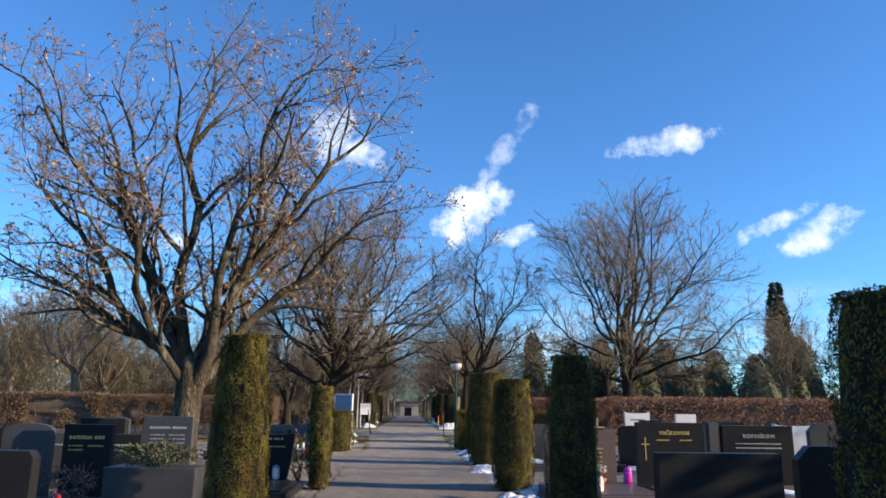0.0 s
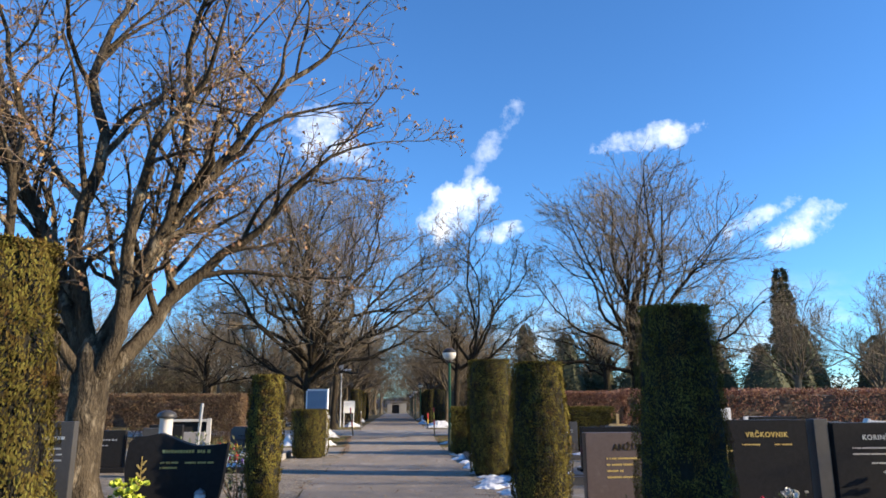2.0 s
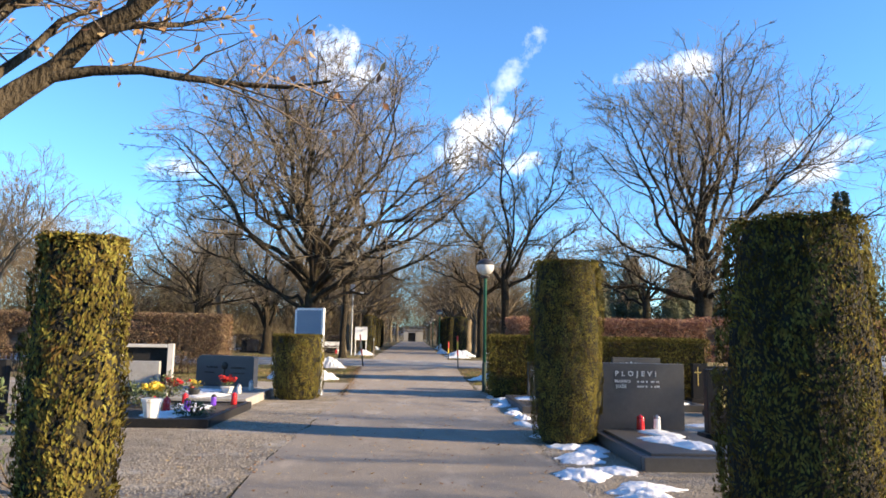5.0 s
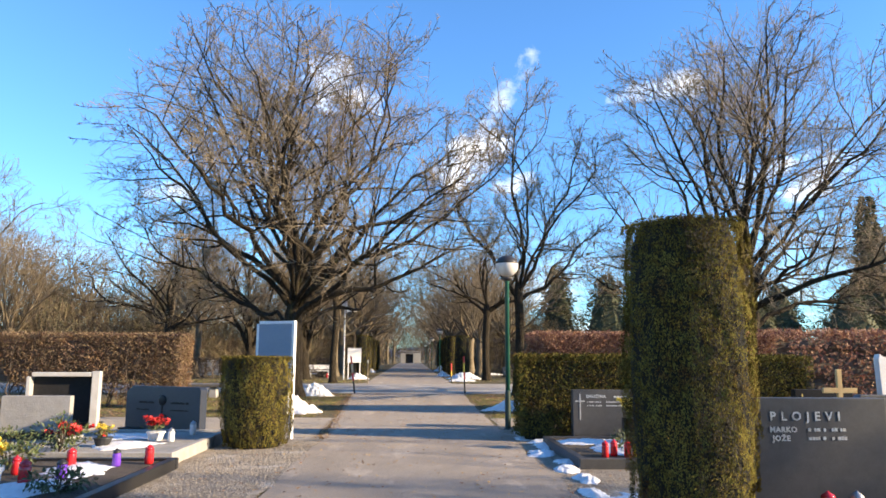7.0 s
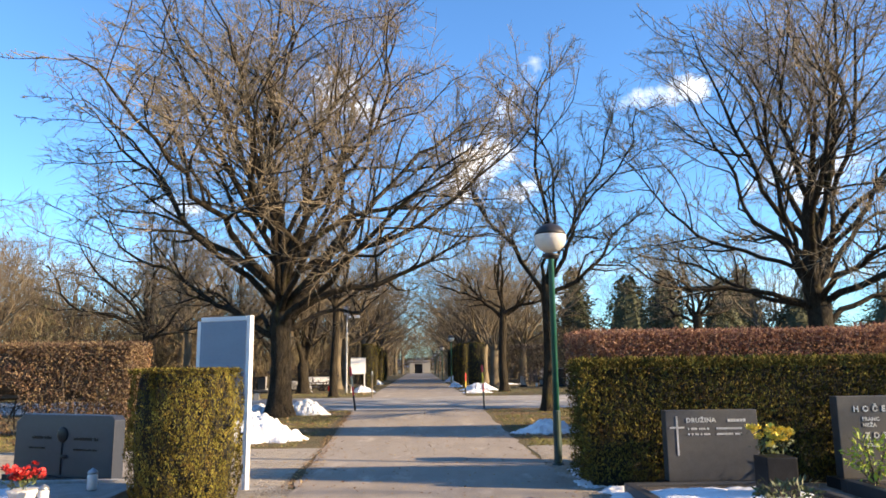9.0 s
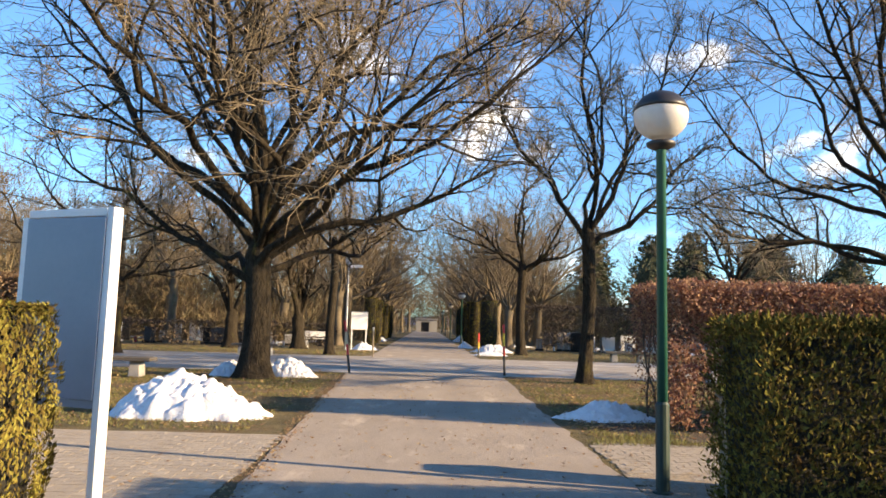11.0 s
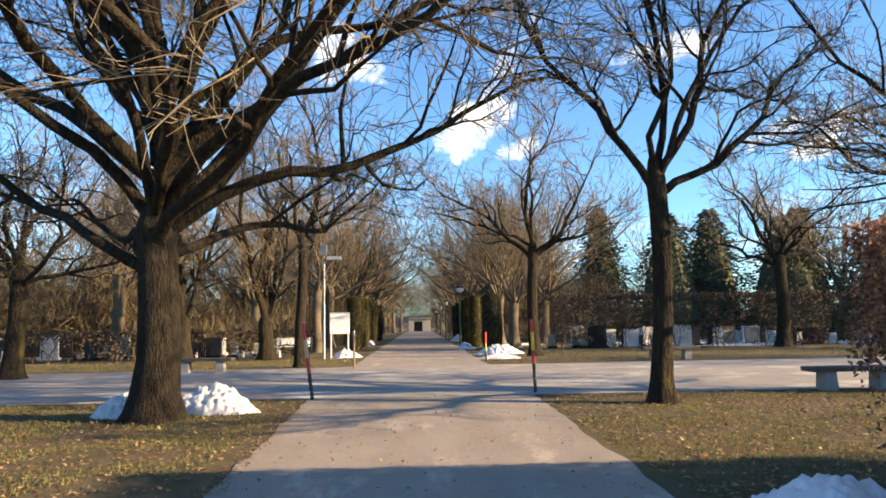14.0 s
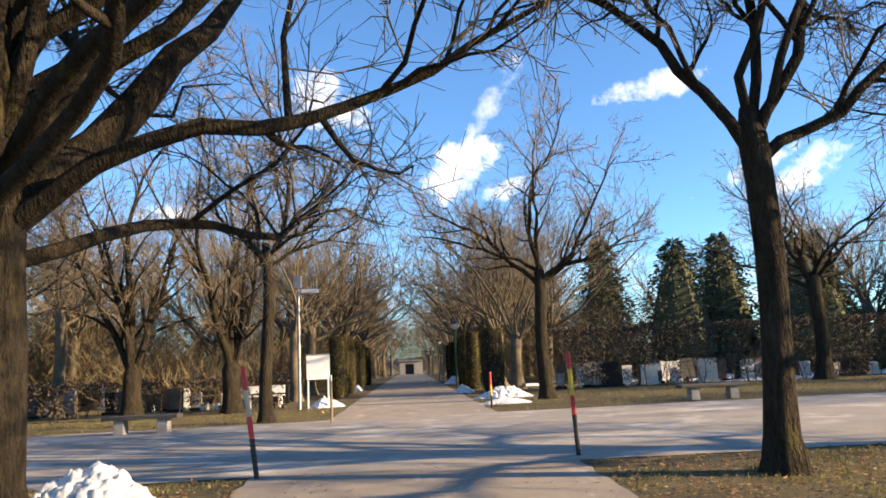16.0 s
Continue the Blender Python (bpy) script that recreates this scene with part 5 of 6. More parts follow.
# left rows
headstone(-2.40, 1.86, 1.32, 1.11, "wave", GRANITE_DARK, "polished black headstone with a wavy top and gilded sprig", 0, 0.15, sprig=True, lines=[(-0.18, 0.885, 0.62, 0.055), (-0.2, 0.75, 0.24, 0.035), (-0.2, 0.685, 0.24, 0.035), (0.12, 0.75, 0.38, 0.035)])
plot(-3.2, -1.52, -0.2, 1.73, GRANITE_DARK, "black granite grave with a polished cover", h=0.14, cover=True)
headstone(-4.0, 1.4, 0.9, 1.3, "flat", GRANITE_GREY, "dark grey headstone with four lines of letters", 0, 0.14, ink=SILVER, lines=[(-0.32, 1.08, 0.64, 0.06), (-0.3, 0.96, 0.26, 0.03), (0.04, 0.96, 0.28, 0.03), (-0.3, 0.89, 0.26, 0.03), (0.04, 0.89, 0.28, 0.03), (-0.3, 0.82, 0.26, 0.03), (0.04, 0.82, 0.28, 0.03)])
headstone(-4.47, -0.8, 0.72, 1.2, "flat", GRANITE_DARK, "dark headstone with a gold name line", 0, 0.14, lines=[(-0.27, 0.98, 0.52, 0.075), (-0.27, 0.87, 0.22, 0.03), (0.02, 0.87, 0.22, 0.03), (-0.27, 0.81, 0.22, 0.03)])
headstone(-5.35, -0.7, 0.55, 1.1, "slant", GRANITE_GREY, "grey stone with a bronze relief of leaves", 0, 0.2, sprig=True)
plot(-5.3, -3.95, -2.9, -1.05, GRANITE_GREY, "grey grave bed with plants and candles", seed=8, snow=1)
plot(-4.6, -3.6, -0.5, 1.1, GRANITE_GREY, "grey grave bed with evergreen plants")
headstone(-6.5, 4.6, 1.0, 1.2, "flat", GRANITE_DARK, "dark headstone behind the maple", 0, 0.14)
headstone(-6.6, 1.6, 0.9, 1.15, "arch", GRANITE_GREY, "grey arched granite headstone among the graves", 0, 0.14)
headstone(-8.2, 1.8, 1.0, 1.2, "flat", GRANITE_DARK, "dark headstone in the row", 0, 0.14)
headstone(-8.0, -1.0, 1.0, 1.3, "flat", GRANITE_DARK, "dark headstone in the row", 0, 0.14)
headstone(-6.9, -1.2, 0.8, 1.1, "slant", GRANITE_GREY, "grey headstone in the row", 0, 0.14)
# marble lantern pillar and metal post
ob = thing("lantern_pillar", -4.5, 8.0, 0, "round white marble grave lantern with a domed lid", "grave lantern")
part("pillar", lathe([(0.17, 0), (0.17, 0.06), (0.135, 0.07), (0.135, 1.22), (0.15, 1.24)], 20), MARBLE, ob, smooth=True)
part("lid", lathe([(0.19, 1.24), (0.21, 1.28), (0.17, 1.36), (0.06, 1.41)], 20), GRANITE_GREY, ob, smooth=True)
ob = thing("metal_post", -3.84, 8.0, 0, "slim galvanised post leaning beside the graves", "post")
part("post", lathe([(0.035, 0), (0.035, 1.55), (0.02, 1.56)], 10), STEEL, ob).matrix_basis = pose(0, 0, 0, 0, 3)
headstone(-6.3, 9.4, 0.95, 0.95, "flat", GRANITE_DARK, "black headstone with silver letters", 0, 0.14, ink=SILVER, lines=[(-0.3, 0.72, 0.6, 0.05), (-0.3, 0.6, 0.4, 0.03)])
headstone(-6.05, 15.0, 1.15, 0.72, "flat", CONCRETE, "pale streaked headstone seen from behind", 0, 0.14)
headstone(-6.4, 16.75, 1.2, 1.0, "flat", GRANITE_DARK, "black headstone in a white marble frame", 8, 0.1)
ob = thing("marble_frame", -6.4, 16.6, 0, "white marble frame round a black headstone", "headstone", "graves", 8)
part("upright", box(0.14, 0.2, 1.10, 0.60, 0, 0, 0.01), PALE_STONE, ob)
part("upright", box(0.07, 0.2, 1.0, -0.60, 0, 0, 0.01), PALE_STONE, ob)
part("lintel", box(1.06, 0.2, 0.08, -0.02, 0, 1.0, 0.01), PALE_STONE, ob)
blue_stone = headstone(-4.08, 15.55, 1.74, 0.86, "slant", GRANITE_BLUE, "blue-grey headstone with a dark rose relief", -26, 0.16, ink=GRANITE_DARK, lines=[(-0.55, 0.56, 0.35, 0.05), (0.2, 0.56, 0.4, 0.05), (-0.6, 0.44, 0.3, 0.03), (0.2, 0.44, 0.4, 0.03)])
bm = box(0.014, 0.012, 0.42, 0.0, -0.085, 0.14)
bmesh.ops.create_uvsphere(bm, u_segments=14, v_segments=8, radius=0.095, matrix=Matrix.Translation((0, -0.085, 0.62)) @ Matrix.Diagonal((1, 0.25, 1, 1)))
bmesh.ops.create_uvsphere(bm, u_segments=10, v_segments=6, radius=0.05, matrix=Matrix.Translation((0.05, -0.09, 0.36)) @ Matrix.Diagonal((1.4, 0.2, 0.5, 1)))
part("rose_relief", bm, GRANITE_DARK, blue_stone, "dark rose relief")
plot(-4.95, -2.75, 11.95, 14.9, CONCRETE, "pale concrete grave bed with candles and flowers", KERB, 0.17, seed=9, snow=2)
plot(-4.7, -2.6, 8.9, 11.75, GRANITE_DARK, "dark-kerbed grave bed with snow and flowers", SOIL, 0.14, seed=12, snow=4)
headstone(-5.1, 9.3, 0.6, 1.0, "flat", GRANITE_GREY, "grey headstone on a low plinth", 0, 0.2)
for k, (x, y, c, lab, size) in enumerate(((-3.57, 9.95, PLASTIC_RED, "red", 1.25), (-3.32, 10.2, PLASTIC_PURPLE, "purple", 1.1), (-3.64, 11.1, PLASTIC_RED, "red", 1.1), (-3.16, 11.2, PLASTIC_PURPLE, "purple", 1.0), (-2.85, 11.4, PLASTIC_RED, "red", 1.1), (-4.0, 10.6, PLASTIC_RED, "red", 1.0),
                                           (-4.2, 13.3, PLASTIC_RED, "red", 1.0), (-3.25, 13.4, PLASTIC_CLEAR, "pale glass", 1.0), (-3.2, 14.3, PLASTIC_CLEAR, "pale glass", 1.1), (-4.5, 12.6, PLASTIC_CLEAR, "pale glass", 1.0))):
    grave_candle(x, y, 0.14 if y > 11.8 else 0.11, c, lab + " grave candle on a grave bed", 0.20 * size, 0.05 * size)
shrub(-4.25, 10.9, 0.1, 0.75, 0.32, 31, "low dark evergreen on a snowy grave", None, 420)
shrub(-3.05, 9.6, 0.1, 0.6, 0.22, 32, "low dark evergreen on a snowy grave", None, 320)
shrub(-4.3, 12.2, 0.12, 0.6, 0.5, 33, "evergreen arrangement on a pale grave bed", None, 380)
posy("flower_pot", -3.55, 13.6, 0.14, MARBLE, PETAL_RED, "red and white flowers in a pale vase", 3, 0.22, 22)
posy("flower_pot", -4.0, 12.8, 0.14, BLACK, PETAL_YELLOW, "dry yellow grasses in a dark pot", 4, 0.2, 10, green=GRASS_BLADE)
posy("flower_pot", -3.52, 9.15, 0.11, MARBLE, PETAL_YELLOW, "yellow and red flowers in a white vase", 5, 0.24, 26, 0.3)
posy("flower_wreath", -4.3, 12.3, 0.14, None, PETAL_RED, "green wreath with red flowers", 6, 0.36, 14, 0.03)
shrub(-5.2, 12.6, 0.0, 0.6, 0.4, 9, "low evergreen shrub between graves")
shrub(-1.75, 2.6, 0.0, 0.4, 1.0, 10, "thin leafy rose bush beside a headstone", None, 420)
shrub(-3.75, 0.6, 0.0, 0.8, 0.7, 11, "dark evergreen shrub between graves", None, 700)
shrub(-4.3, -1.6, 0.1, 0.7, 0.55, 12, "dry reddish shrub on a grave", LEAF_BEECH, 420)
shrub(-2.9, 4.5, 0.0, 0.8, 1.1, 13, "loose bush of bare shoots and leaves", None, 300)
posy("flower_bunch", -2.75, 1.0, 0.16, None, LIME_LEAF, "lime yellow flower spikes laid on a grave", 14, 0.3, 26, 0.02, tall=0.22)
grave_candle(-2.05, 1.75, 0.17, PLASTIC_CLEAR, "squat glass grave lantern with a dark lid", 0.26, 0.075)
grave_candle(-3.05, -2.6, 0.0, PLASTIC_RED, "red grave candle on a dark grave", 0.2, 0.05)
grave_candle(-4.2, -2.2, 0.14, PLASTIC_RED, "red grave candle on a grave bed", 0.2, 0.05)
# on the brown grave
grave_candle(3.98, 1.2, 0.21, PLASTIC_RED, "large red grave candle on brown granite", 0.26, 0.07)
grave_candle(4.46, 1.12, 0.21, PLASTIC_PINK, "large magenta grave candle on brown granite", 0.28, 0.08)
grave_candle(3.55, -0.3, 0.21, PLASTIC_CLEAR, "clear plastic grave lantern on brown granite", 0.26, 0.085)
posy("flower_pot", 3.76, 0.58, 0.21, TERRACOTTA, PETAL_WHITE, "white flowers in a terracotta pot", 15, 0.24, 30)
posy("flower_wreath", 3.3, -0.2, 0.21, None, None, "green fir wreath lying on the grave", 16, 0.34, 0, 0.02)
posy("rose", 3.45, 1.4, 0.2, None, PETAL_RED, "single red rose laid on the stone", 17, 0.1, 3, 0.0)
posy("flower_pot", 5.4, 0.9, 0.14, TERRACOTTA, PETAL_WHITE, "pale flowers in a pot", 18, 0.2, 16)
grave_candle(5.9, 0.8, 0.14, PLASTIC_PURPLE, "purple grave candle on a dark grave", 0.22, 0.055)
grave_candle(5.1, 1.0, 0.14, PLASTIC_RED, "red grave candle on a dark grave", 0.22, 0.055)
posy("flower_pot", 7.2, 1.3, 0.14, MARBLE, PETAL_WHITE, "white globe flowers before a headstone", 19, 0.3, 6, tall=0.25)
# second row on the right
headstone(3.62, 8.32, 1.36, 1.09, "flat", GRANITE_GREY, "grey headstone with pale letters beside the clipped column", 0, 0.15, text=("P L O J E V I", 0.10, -0.02, 0.91), ink=SILVER, lines=[(0.0, 0.82, 0.14, 0.04), (0.2, 0.82, 0.13, 0.04), (0.0, 0.75, 0.14, 0.04), (0.2, 0.75, 0.13, 0.04)], more=(("MARKO", 0.06, -0.21, 0.815), ("JOŽE", 0.06, -0.23, 0.745)))
plot(2.95, 4.3, 5.9, 8.15, GRANITE_GREY, "grey granite grave cover under melting snow", h=0.16, cover=True, snow=3, seed=14)
headstone(5.3, 8.35, 1.3, 1.02, "flat", GRANITE_DARK, "dark headstone with gold lines and a sprig", 0, 0.14, sprig=True, lines=[(-0.1, 0.82, 0.5, 0.07), (-0.2, 0.7, 0.6, 0.03), (-0.2, 0.64, 0.6, 0.03), (-0.2, 0.58, 0.6, 0.03), (-0.2, 0.52, 0.6, 0.03)])
plot(4.7, 5.95, 6.0, 8.2, GRANITE_DARK, "dark grave bed with snow", h=0.16, snow=3, seed=15)
headstone(7.0, 8.4, 1.2, 1.1, "step", GRANITE_DARK, "dark stepped granite headstone in the row", 0, 0.14)
headstone(8.55, 8.6, 1.1, 1.15, "flat", GRANITE_GREY, "grey headstone in the row", 0, 0.14)
grave_candle(3.55, 7.9, 0.2, PLASTIC_RED, "red grave candle before a headstone", 0.2, 0.055)
grave_candle(3.78, 7.9, 0.2, PLASTIC_CLEAR, "glass grave lantern before a headstone", 0.2, 0.05)
# row before the green hedge and further stones
headstone(3.53, 14.38, 1.03, 0.88, "flat", GRANITE_GREY, "dark grey headstone with a cross and silver letters", 0, 0.14, text=("DRUŽINA", 0.068, -0.12, 0.75), ink=SILVER, cross=True, lines=[(0.18, 0.75, 0.24, 0.05), (-0.27, 0.67, 0.24, 0.032), (0.05, 0.67, 0.29, 0.032), (-0.27, 0.61, 0.24, 0.032), (0.05, 0.61, 0.29, 0.032)])
plot(2.48, 4.35, 11.6, 14.2, GRANITE_GREY, "grey grave bed under a crust of snow with candles in front", h=0.14, snow=7, seed=16)
headstone(5.51, 14.38, 1.10, 1.01, "flat", GRANITE_GREY, "dark headstone with silver and gold letters before the hedge", 0, 0.14, ink=SILVER, text=("H O Č E V", 0.09, -0.14, 0.84), lines=[(0.18, 0.745, 0.23, 0.032), (0.18, 0.68, 0.23, 0.032)], more=(("FRANC", 0.055, -0.18, 0.74), ("NEŽA", 0.055, -0.2, 0.675), ("Z D E Š", 0.09, -0.1, 0.55), ("JOŽE", 0.055, -0.18, 0.46)))
plot(4.85, 6.3, 12.3, 14.2, GRANITE_GREY, "grave bed with dry heather and plants", h=0.14, seed=17, snow=1)
ob = thing("stone_vase", 3.74, 13.35, 0.0, "square black granite vase with yellow flowers", "vase")
part("block", box(0.30, 0.28, 0.50, 0, 0, 0, 0.012), GRANITE_DARK, ob)
posy("flower_bunch", 3.72, 13.35, 0.48, None, PETAL_YELLOW, "yellow and white flowers in a granite vase", 20, 0.3, 18, 0.02)
for k in range(7):
    c, lab = ((PLASTIC_RED, "red"), (PLASTIC_RED, "red"), (PLASTIC_RED, "red"), (PLASTIC_YELLOW, "yellow"), (PLASTIC_RED, "red"), (PLASTIC_PURPLE, "purple"), (PLASTIC_RED, "red"))[k]
    grave_candle(2.9 + k * 0.15, 11.92 + 0.12 * (k % 2), 0.11, c, lab + " grave candle in a row at the grave's edge", 0.21, 0.048)
shrub(5.4, 13.4, 0.1, 0.7, 0.4, 21, "dry heather on a grave", BEECH_TWIG, 500)
shrub(5.05, 13.9, 0.1, 0.5, 0.55, 22, "yellow-green evergreen beside a headstone", LIME_LEAF, 300)
shrub(3.4, 12.5, 0.1, 0.6, 0.3, 23, "low green shrub on a snowy grave", None, 300)
headstone(8.87, 14.5, 0.95, 1.5, "notch", MARBLE, "white marble headstone with a notched top and dark letters", 0, 0.14, ink=BLACK, lines=[(-0.25, 1.18, 0.55, 0.06), (-0.1, 1.08, 0.3, 0.05)])
headstone(10.9, 15.0, 0.78, 1.42, "flat", MARBLE, "plain white marble headstone", 0, 0.14)
headstone(12.0, 14.9, 0.6, 1.15, "flat", MARBLE, "small white headstone with dark lines", 0, 0.14, ink=BLACK, lines=[(-0.2, 0.9, 0.4, 0.04), (-0.2, 0.8, 0.4, 0.04)])
headstone(8.5, 11.2, 1.3, 1.22, "step", GRANITE_DARK, "dark stepped granite headstone in the row", 0, 0.14, lines=[(-0.35, 1.02, 0.5, 0.03)], ink=SILVER)
headstone(10.6, 11.0, 1.3, 1.2, "flat", GRANITE_DARK, "dark headstone with gold lines", 0, 0.14, lines=[(-0.4, 1.0, 0.5, 0.07), (-0.4, 0.86, 0.4, 0.05)])
headstone(6.6, 11.6, 1.1, 0.95, "slant", GRANITE_GREY, "grey headstone in the middle row", 0, 0.14)
headstone(8.0, 4.8, 1.2, 1.2, "flat", GRANITE_GREY, "grey headstone in the row", 0, 0.14)
headstone(9.8, 5.0, 1.2, 1.25, "notch", MARBLE, "white marble headstone in the row", 0, 0.14)
headstone(7.3, 14.35, 1.0, 0.9, "flat", GRANITE_DARK, "dark headstone with a gold cross before the hedge", 0, 0.14, cross=True, lines=[(-0.2, 0.7, 0.5, 0.05)])
ob = thing("wooden_cross", 7.1, 13.5, 0, "plain yellow wooden grave cross", "cross")
part("upright", box(0.08, 0.05, 1.25, 0, 0, 0, 0.006), WOOD_YELLOW, ob)
part("arm", box(0.55, 0.045, 0.08, 0, -0.002, 0.88, 0.006), WOOD_YELLOW, ob)
rng = random.Random(9)
for k in range(26):
    x, y = rng.uniform(5.0, 13.0), (3.6, 6.9, 10.0, 13.0)[k % 4] + rng.uniform(-0.4, 0.4)
    if k % 3 == 0:
        shrub(x, y, 0, rng.uniform(0.4, 0.8), rng.uniform(0.3, 0.7), 200 + k, "small evergreen shrub among the graves", None, 220)
    elif k % 3 == 1:
        c, lab = rng.choice(((PLASTIC_RED, "red"), (PLASTIC_CLEAR, "pale glass"), (PLASTIC_PURPLE, "purple")))
        grave_candle(x, y, 0, c, lab + " grave candle among the graves", 0.24, 0.055)
    else:
        snow_heap("snow_patch", x, y, rng.uniform(0.4, 0.9), rng.uniform(0.3, 0.6), 0.07, 300 + k, "patch of old snow between graves", 0.5)
for k in range(10):
    x, y = rng.uniform(-9.5, -5.4), (-3.0, 3.2, 7.0, 11.5)[k % 4] + rng.uniform(-0.4, 0.4)
    headstone(x, y, rng.uniform(0.8, 1.2), rng.uniform(0.85, 1.15), rng.choice(("flat", "slant", "arch")), rng.choice((GRANITE_DARK, GRANITE_GREY)), "headstone in the rows under the maple", 0, 0.14, ink=SILVER, lines=[(-0.3, 0.66, 0.6, 0.05), (-0.3, 0.56, 0.4, 0.03)])
# far graves beyond the road
for k in range(74):
    left = k % 2
    x = rng.uniform(-30, -5.5) if left else rng.uniform(6.5, 32)
    y = rng.choice((50, 52.5, 55, 58, 62)) + (3.5 if not left else 0) + rng.uniform(-0.5, 0.5)
    headstone(x, y, rng.uniform(0.6, 1.0), rng.uniform(0.7, 1.15), rng.choice(("flat", "slant", "arch", "notch")), rng.choice((GRANITE_DARK, GRANITE_DARK, GRANITE_GREY, CONCRETE, MARBLE, MARBLE, GRANITE_BROWN)), "headstone in the far grave field", rng.uniform(-4, 4), 0.14)
for k in range(34):
    x = rng.uniform(-26, -5.5) if k % 2 else rng.uniform(6.8, 30)
    headstone(x, rng.uniform(49.2, 51) if k % 2 else rng.uniform(53.0, 54.5), rng.uniform(0.35, 0.65), rng.uniform(0.5, 0.9), rng.choice(("flat", "slant", "arch", "notch")), rng.choice((MARBLE, CONCRETE, GRANITE_GREY, GRANITE_DARK)), "polished headstone behind the low bare hedge", rng.uniform(-4, 4), 0.14)
for k in range(26):
    snow_heap("snow_patch", rng.uniform(6.5, 30) * (1 if k % 4 else -1), rng.uniform(52.6, 60), rng.uniform(0.8, 2.4), rng.uniform(0.5, 0.9), 0.12, 400 + k, "patch of old snow in the far grave field", 0.5)

for k in range(18):
    x = rng.uniform(-22, -5) if k % 2 else rng.uniform(7, 24)
    c, lab = rng.choice(((PLASTIC_RED, "red"), (PLASTIC_RED, "red"), (PLASTIC_CLEAR, "pale glass")))
    grave_candle(x, rng.uniform(48.8, 50.2) if k % 2 else rng.uniform(52.8, 54.0), 0, c, lab + " grave candle in the far grave field", 0.3, 0.07)

# ---- lamps, boards, poles, benches ----


def street_lamp(x, y, h, label):
    ob = thing("street_lamp", x, y, 0, label, "street lamp", "globe lamps along the path")
    part("pole", lathe([(0.045, 0.76), (0.042, h - 0.32), (0.055, h - 0.30)], 14), GREEN_PAINT, ob, smooth=True)
    part("sleeve", lathe([(0.085, 0), (0.085, 0.02), (0.058, 0.03), (0.058, 0.74), (0.046, 0.76)], 14), DARK_GREEN, ob, "wider, darker foot of the pole")
    part("collar", lathe([(0.055, h - 0.31), (0.12, h - 0.275), (0.13, h - 0.245), (0.11, h - 0.235)], 20), LAMP_CAP, ob, smooth=True)
    r = 0.235
    globe = [(r * math.cos(a), h + r * 0.92 * math.sin(a)) for a in [radians(-66 + k * 9) for k in range(10)]]
    opal = part("globe", lathe(globe, 28), OPAL, ob, "white opal globe", smooth=True)
    r = 0.243
    cap = [(r * math.cos(a), h + r * 0.92 * math.sin(a)) for a in [radians(12 + k * 9.4) for k in range(9)]]
    part("cap", lathe(cap, 28), LAMP_CAP, opal, "dark cap over the upper half of the globe", smooth=True)
    return ob


street_lamp(2.24, 16.64, 3.25, "green lamp post with a half-dark white globe")
for x, y in ((2.4, 56.5), (2.5, 82.0), (2.6, 105.0), (2.6, 128.0)):
    street_lamp(x, y, 3.3, "green lamp post with a white globe along the far path")

ob = thing("info_board", -2.08, 15.13, 0, "tall notice board with a blue-grey panel in a white frame", "notice board", turn=-22)
part("post", box(0.055, 0.075, 2.03, 0.36, 0, 0, 0.006), WHITE_PAINT, ob, "white post")
part("post", box(0.055, 0.075, 1.98, -0.36, 0, 0, 0.006), WHITE_PAINT, ob, "white post")
board = part("panel", box(0.665, 0.03, 1.13, 0, -0.03, 0.84, 0.004), PANEL, ob, "blue-grey panel")
part("rail", box(0.665, 0.06, 0.05, 0, -0.012, 1.975, 0.004), WHITE_PAINT, board)
part("rail", box(0.665, 0.06, 0.05, 0, 0, 0.788, 0.004), PANEL, board)

ob = thing("notice_board", -3.25, 46.9, 0, "white notice board on two legs by the crossing", "notice board", turn=10)
for x in (-0.36, 0.36):
    part("leg", box(0.06, 0.05, 1.9, x, 0, 0, 0.006), WHITE_PAINT, ob)
part("panel", box(0.84, 0.04, 0.86, 0, -0.05, 1.02, 0.006), WHITE_PAINT, ob)
part("frame", box(0.86, 0.05, 0.04, 0, -0.05, 1.89, 0.004), STEEL, ob)


def snow_pole(x, y, h, bands, label, lean=0.0, r=0.034):
    """A slim marker pole painted in bands from the top down."""
    ob = thing("snow_pole", x, y, 0, label, "marker pole", "marker poles at the crossing")
    z = h
    for length, paint in bands:
        low = max(0.0, z - length)
        part("band", lathe([(r, low), (r, z)], 10), paint, ob).matrix_basis = pose(0, 0, 0, 0, lean)
        z = low
    return ob


BANDS = [(0.24, RED_PAINT), (0.36, YELLOW_PAINT), (0.26, RED_PAINT), (1.0, BLACK)]
snow_pole(2.4, 30.45, 1.42, BANDS, "snow marker pole banded red, yellow and black", -2.0)
snow_pole(-1.84, 29.93, 1.42, [(0.3, RED_PAINT), (0.34, CREAM_PAINT), (0.28, RED_PAINT), (1.0, BLACK)], "leaning snow marker pole banded red, cream and black", -7.0)
snow_pole(2.5, 42.05, 1.05, [(0.4, RED_PAINT), (0.3, YELLOW_PAINT), (1.0, BLACK)], "short snow marker pole beyond the road")
snow_pole(-1.94, 39.3, 1.2, [(0.15, STEEL), (1.2, WOOD)], "plain grey wooden marker post")

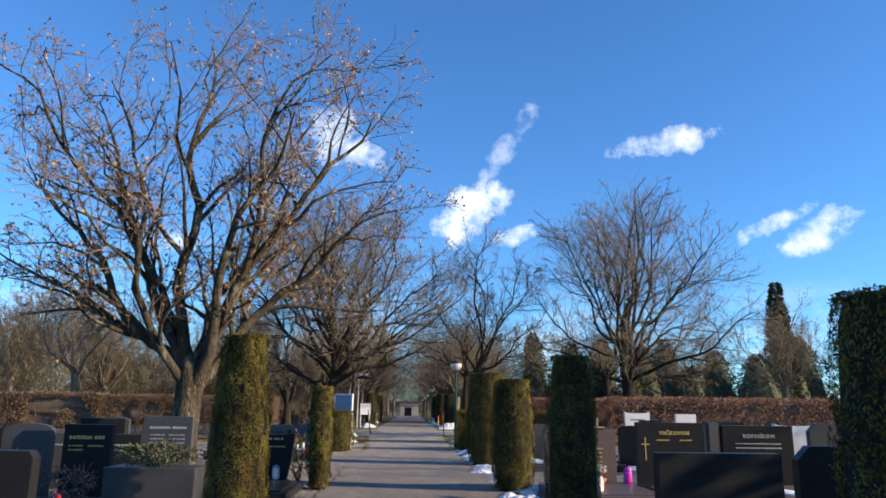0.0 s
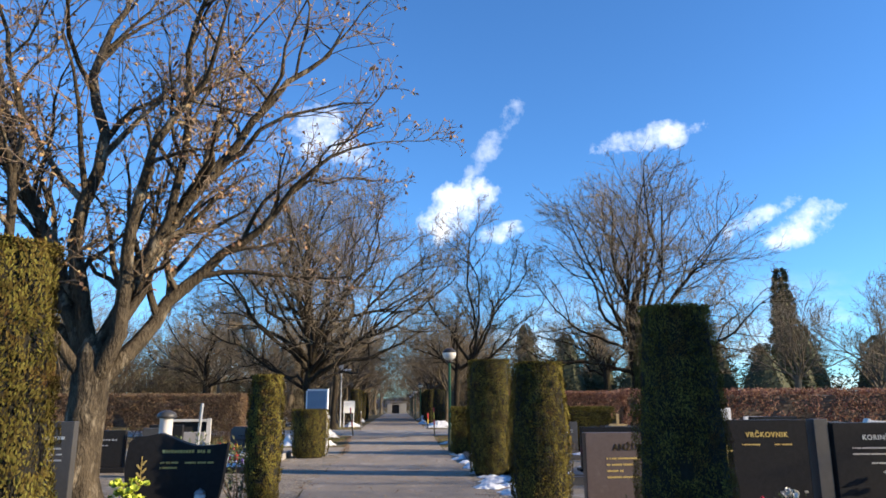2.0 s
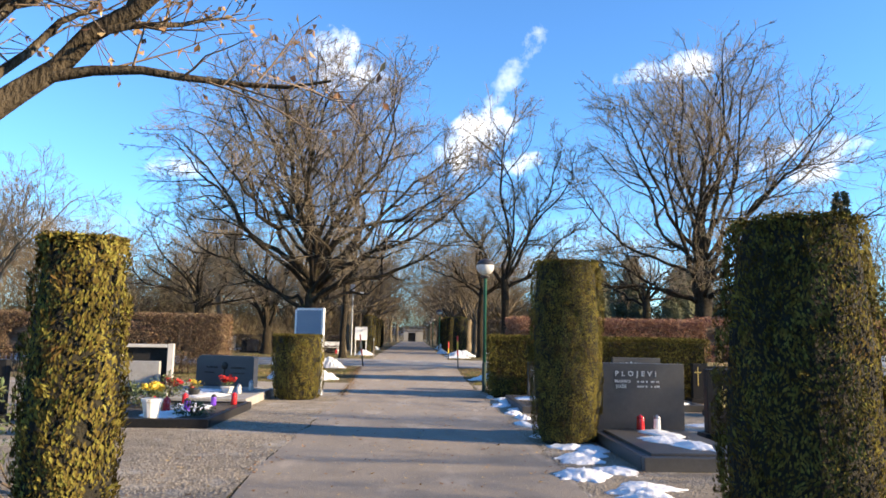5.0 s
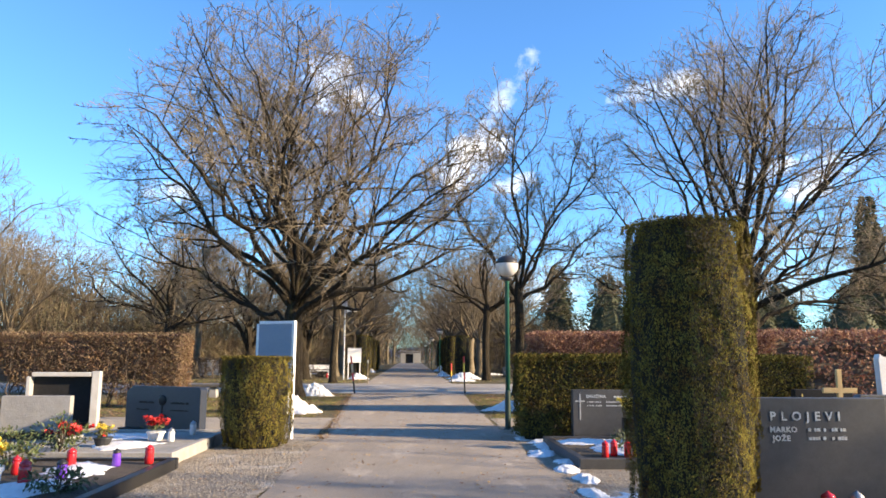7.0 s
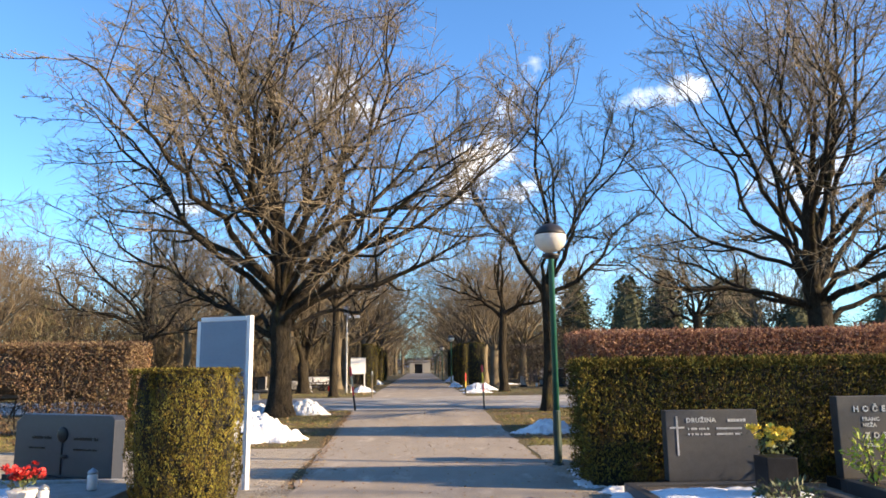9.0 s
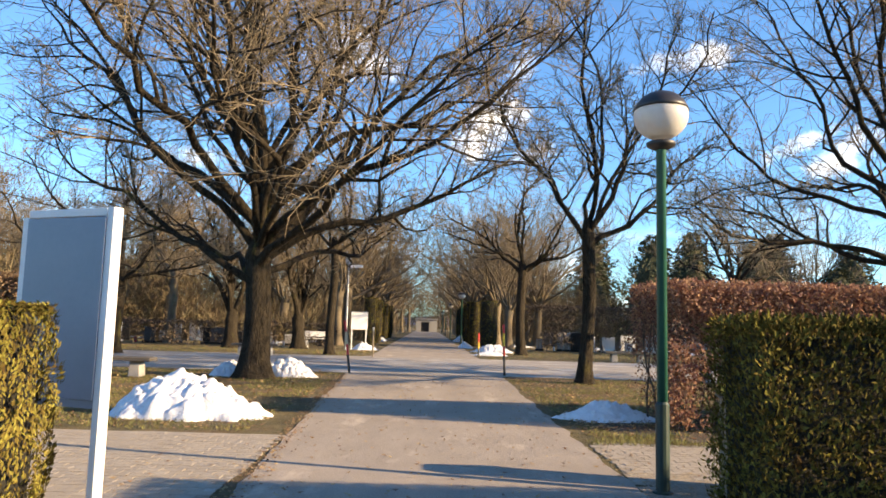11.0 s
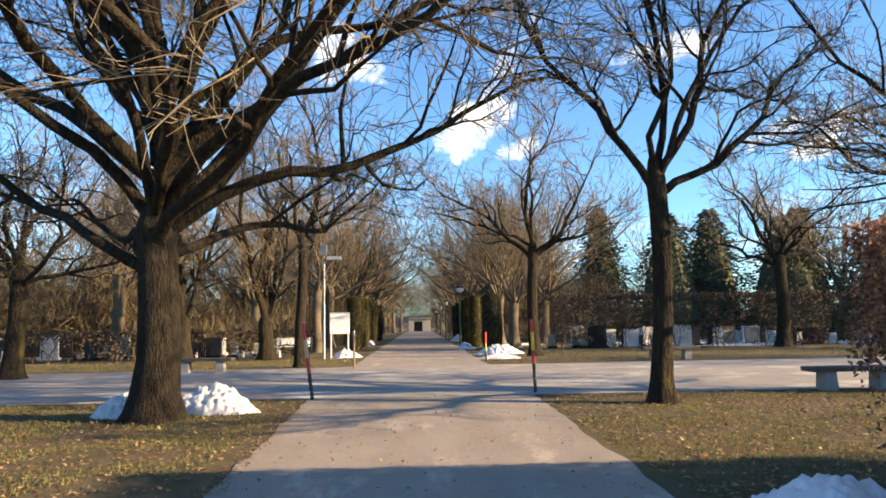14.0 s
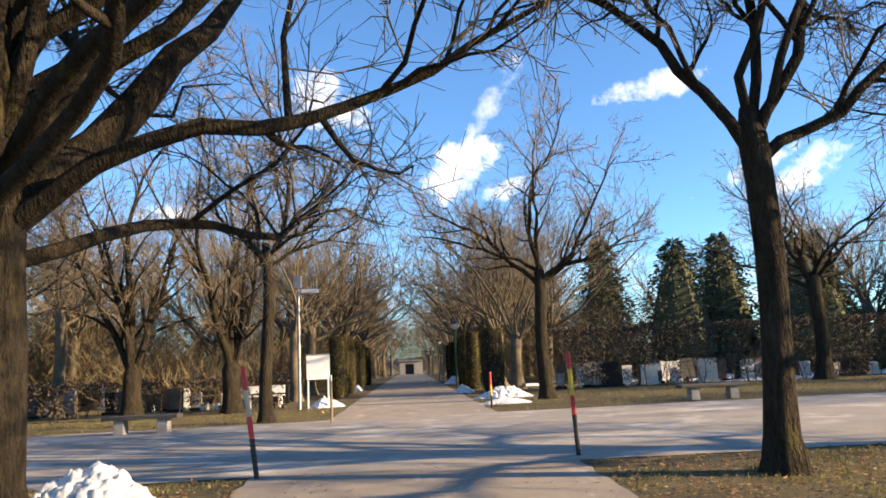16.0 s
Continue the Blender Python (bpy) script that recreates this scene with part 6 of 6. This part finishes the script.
ob = thing("camera_mast", -3.85, 46.4, 0, "thin steel mast with a box and a spotlight", "mast")
part("mast", lathe([(0.06, 0), (0.055, 2.4), (0.045, 4.4)], 12), STEEL, ob)
part("cabinet", box(0.28, 0.24, 0.46, -0.02, 0, 4.3, 0.02), STEEL, ob)
part("spotlight", box(0.62, 0.2, 0.14, 0.42, -0.05, 4.12, 0.03), WHITE_PAINT, ob)
part("bracket", box(0.2, 0.05, 0.05, 0.1, -0.02, 4.05, 0.008), STEEL, ob)


def bench(x, y, w, label, turn=0.0):
    ob = thing("stone_bench", x, y, 0, label, "bench", "stone benches", turn)
    part("seat", box(w, 0.46, 0.09, 0, 0, 0.36, 0.02), BENCH_TOP, ob)
    for s in (-1, 1):
        part("support", box(0.26, 0.36, 0.36, s * w * 0.29, 0, 0, 0.02, 0.86), CONCRETE, ob)
    return ob


bench(-6.85, 27.0, 1.75, "backless stone bench with a dark slab seat")
bench(8.25, 29.7, 1.75, "backless stone bench with a dark slab seat")
bench(8.75, 40.9, 1.95, "backless stone bench with a pale slab beyond the road")
bench(-6.45, 38.6, 1.8, "backless stone bench at the far edge of the road")
ob = thing("garden_bench", -5.6, 49.0, 0, "white wooden bench before the graves", "bench")
part("seat", box(1.5, 0.4, 0.05, 0, 0, 0.44, 0.008), WHITE_PAINT, ob)
for s in (-1, 1):
    part("leg", box(0.1, 0.36, 0.44, s * 0.6, 0, 0, 0.008), WHITE_PAINT, ob)
part("backrest", box(1.5, 0.05, 0.3, 0, 0.2, 0.55, 0.008), WHITE_PAINT, ob)

ob = thing("litter_bin", 3.05, 16.77, 0, "grey wooden litter bin with a yellow lid", "litter bin")
part("body", box(0.4, 0.4, 0.78, 0, 0, 0, 0.015), WOOD, ob)
part("rim", box(0.44, 0.44, 0.04, 0, 0, 0.78, 0.008), GRANITE_GREY, ob)
part("lid", box(0.42, 0.42, 0.1, 0, 0, 0.82, 0.02, 0.7), YELLOW_PAINT, ob, "yellow lid")

# the shed that ends the avenue, and hills beyond
ob = thing("shed", -0.3, 156, 0, "small pale shed with a dark doorway ending the avenue", "shed")
part("wall", box(1.6, 3, 2.2, 1.62, 0, 0, 0.03), PLASTER, ob)
part("wall", box(1.0, 3, 2.2, -1.32, 0, 0, 0.03), PLASTER, ob)
part("lintel", box(1.62, 3, 0.5, 0, 0, 1.9, 0.02), PLASTER, ob)
part("door", box(1.6, 0.1, 1.9, 0, -0.9, 0, 0.01), BLACK, ob)
part("roof", box(4.6, 3.6, 0.18, 0.3, 0, 2.41, 0.03), KERB, ob)
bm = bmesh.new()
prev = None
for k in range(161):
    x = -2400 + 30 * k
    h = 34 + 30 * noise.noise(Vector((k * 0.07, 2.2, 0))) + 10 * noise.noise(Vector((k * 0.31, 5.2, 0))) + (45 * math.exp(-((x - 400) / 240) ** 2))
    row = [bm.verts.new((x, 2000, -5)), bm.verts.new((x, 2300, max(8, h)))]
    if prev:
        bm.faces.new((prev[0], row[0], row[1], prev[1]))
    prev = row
tagged(part("backdrop", bm, HILL), "wooded hills on the horizon, tinted blue for distance haze", "hills", kind="structure")

# ---- pavers, last ----


def pavers(x0, x1, y0, y1, owner, seed, skip=lambda x, y: False):
    """Rectangular concrete pavers in running bond: alike pieces share one mesh."""
    bm = box(0.192, 0.112, 0.03, 0, 0, 0.0, 0.006)
    me = bpy.data.meshes.new("paver")
    bm.to_mesh(me)
    bm.free()
    me.materials.append(PAVER)
    rng, made = random.Random(seed), 0
    rest = []
    y, j = y0, 0
    while y < y1:
        x = x0 + (0.1 if j % 2 else 0)
        while x < x1:
            if not skip(x, y):
                at = (x, y, -0.0205 + rng.uniform(-0.0015, 0.0015), rng.uniform(-1, 1))
                near = abs(x - 0.4) < 2.7
                if near and made < 290:
                    ob = new("paver", me)
                    ob.parent = owner
                    ob.matrix_basis = pose(at[0], at[1], at[2], 0, 0, at[3])
                    made += 1
                else:
                    rest.append(at)
            x += 0.2
        y += 0.12
        j += 1
    flat = [(-0.096, -0.056, 0.03), (0.096, -0.056, 0.03), (0.096, 0.056, 0.03), (-0.096, 0.056, 0.03)]
    flat = np.array(flat + [(a, b, 0) for a, b, _ in flat])
    quads = np.array([(0, 1, 2, 3), (0, 4, 5, 1), (1, 5, 6, 2), (2, 6, 7, 3), (3, 7, 4, 0)])
    if rest:
        v = np.concatenate([flat + np.array(r[:3]) for r in rest])
        f = np.concatenate([quads + 8 * i for i in range(len(rest))])
        me2 = raw("paving", v, f, PAVER)
        me2.polygons.foreach_set("use_smooth", np.zeros(len(me2.polygons), dtype=bool))
        tagged(part("paving", me2, PAVER, owner), "small concrete pavers running on", kind="stuff")


strip_left = thing("paved_crosspath", 0, 0, 0, "narrow cross path of small sand-coloured pavers", "paving", kind="structure")
pavers(-7.5, -1.42, 15.3, 19.2, strip_left, 1)
strip_right = thing("paved_crosspath", 0, 0, 0, "narrow cross path of small sand-coloured pavers", "paving", kind="structure")
pavers(2.25, 7.0, 17.5, 19.15, strip_right, 2)
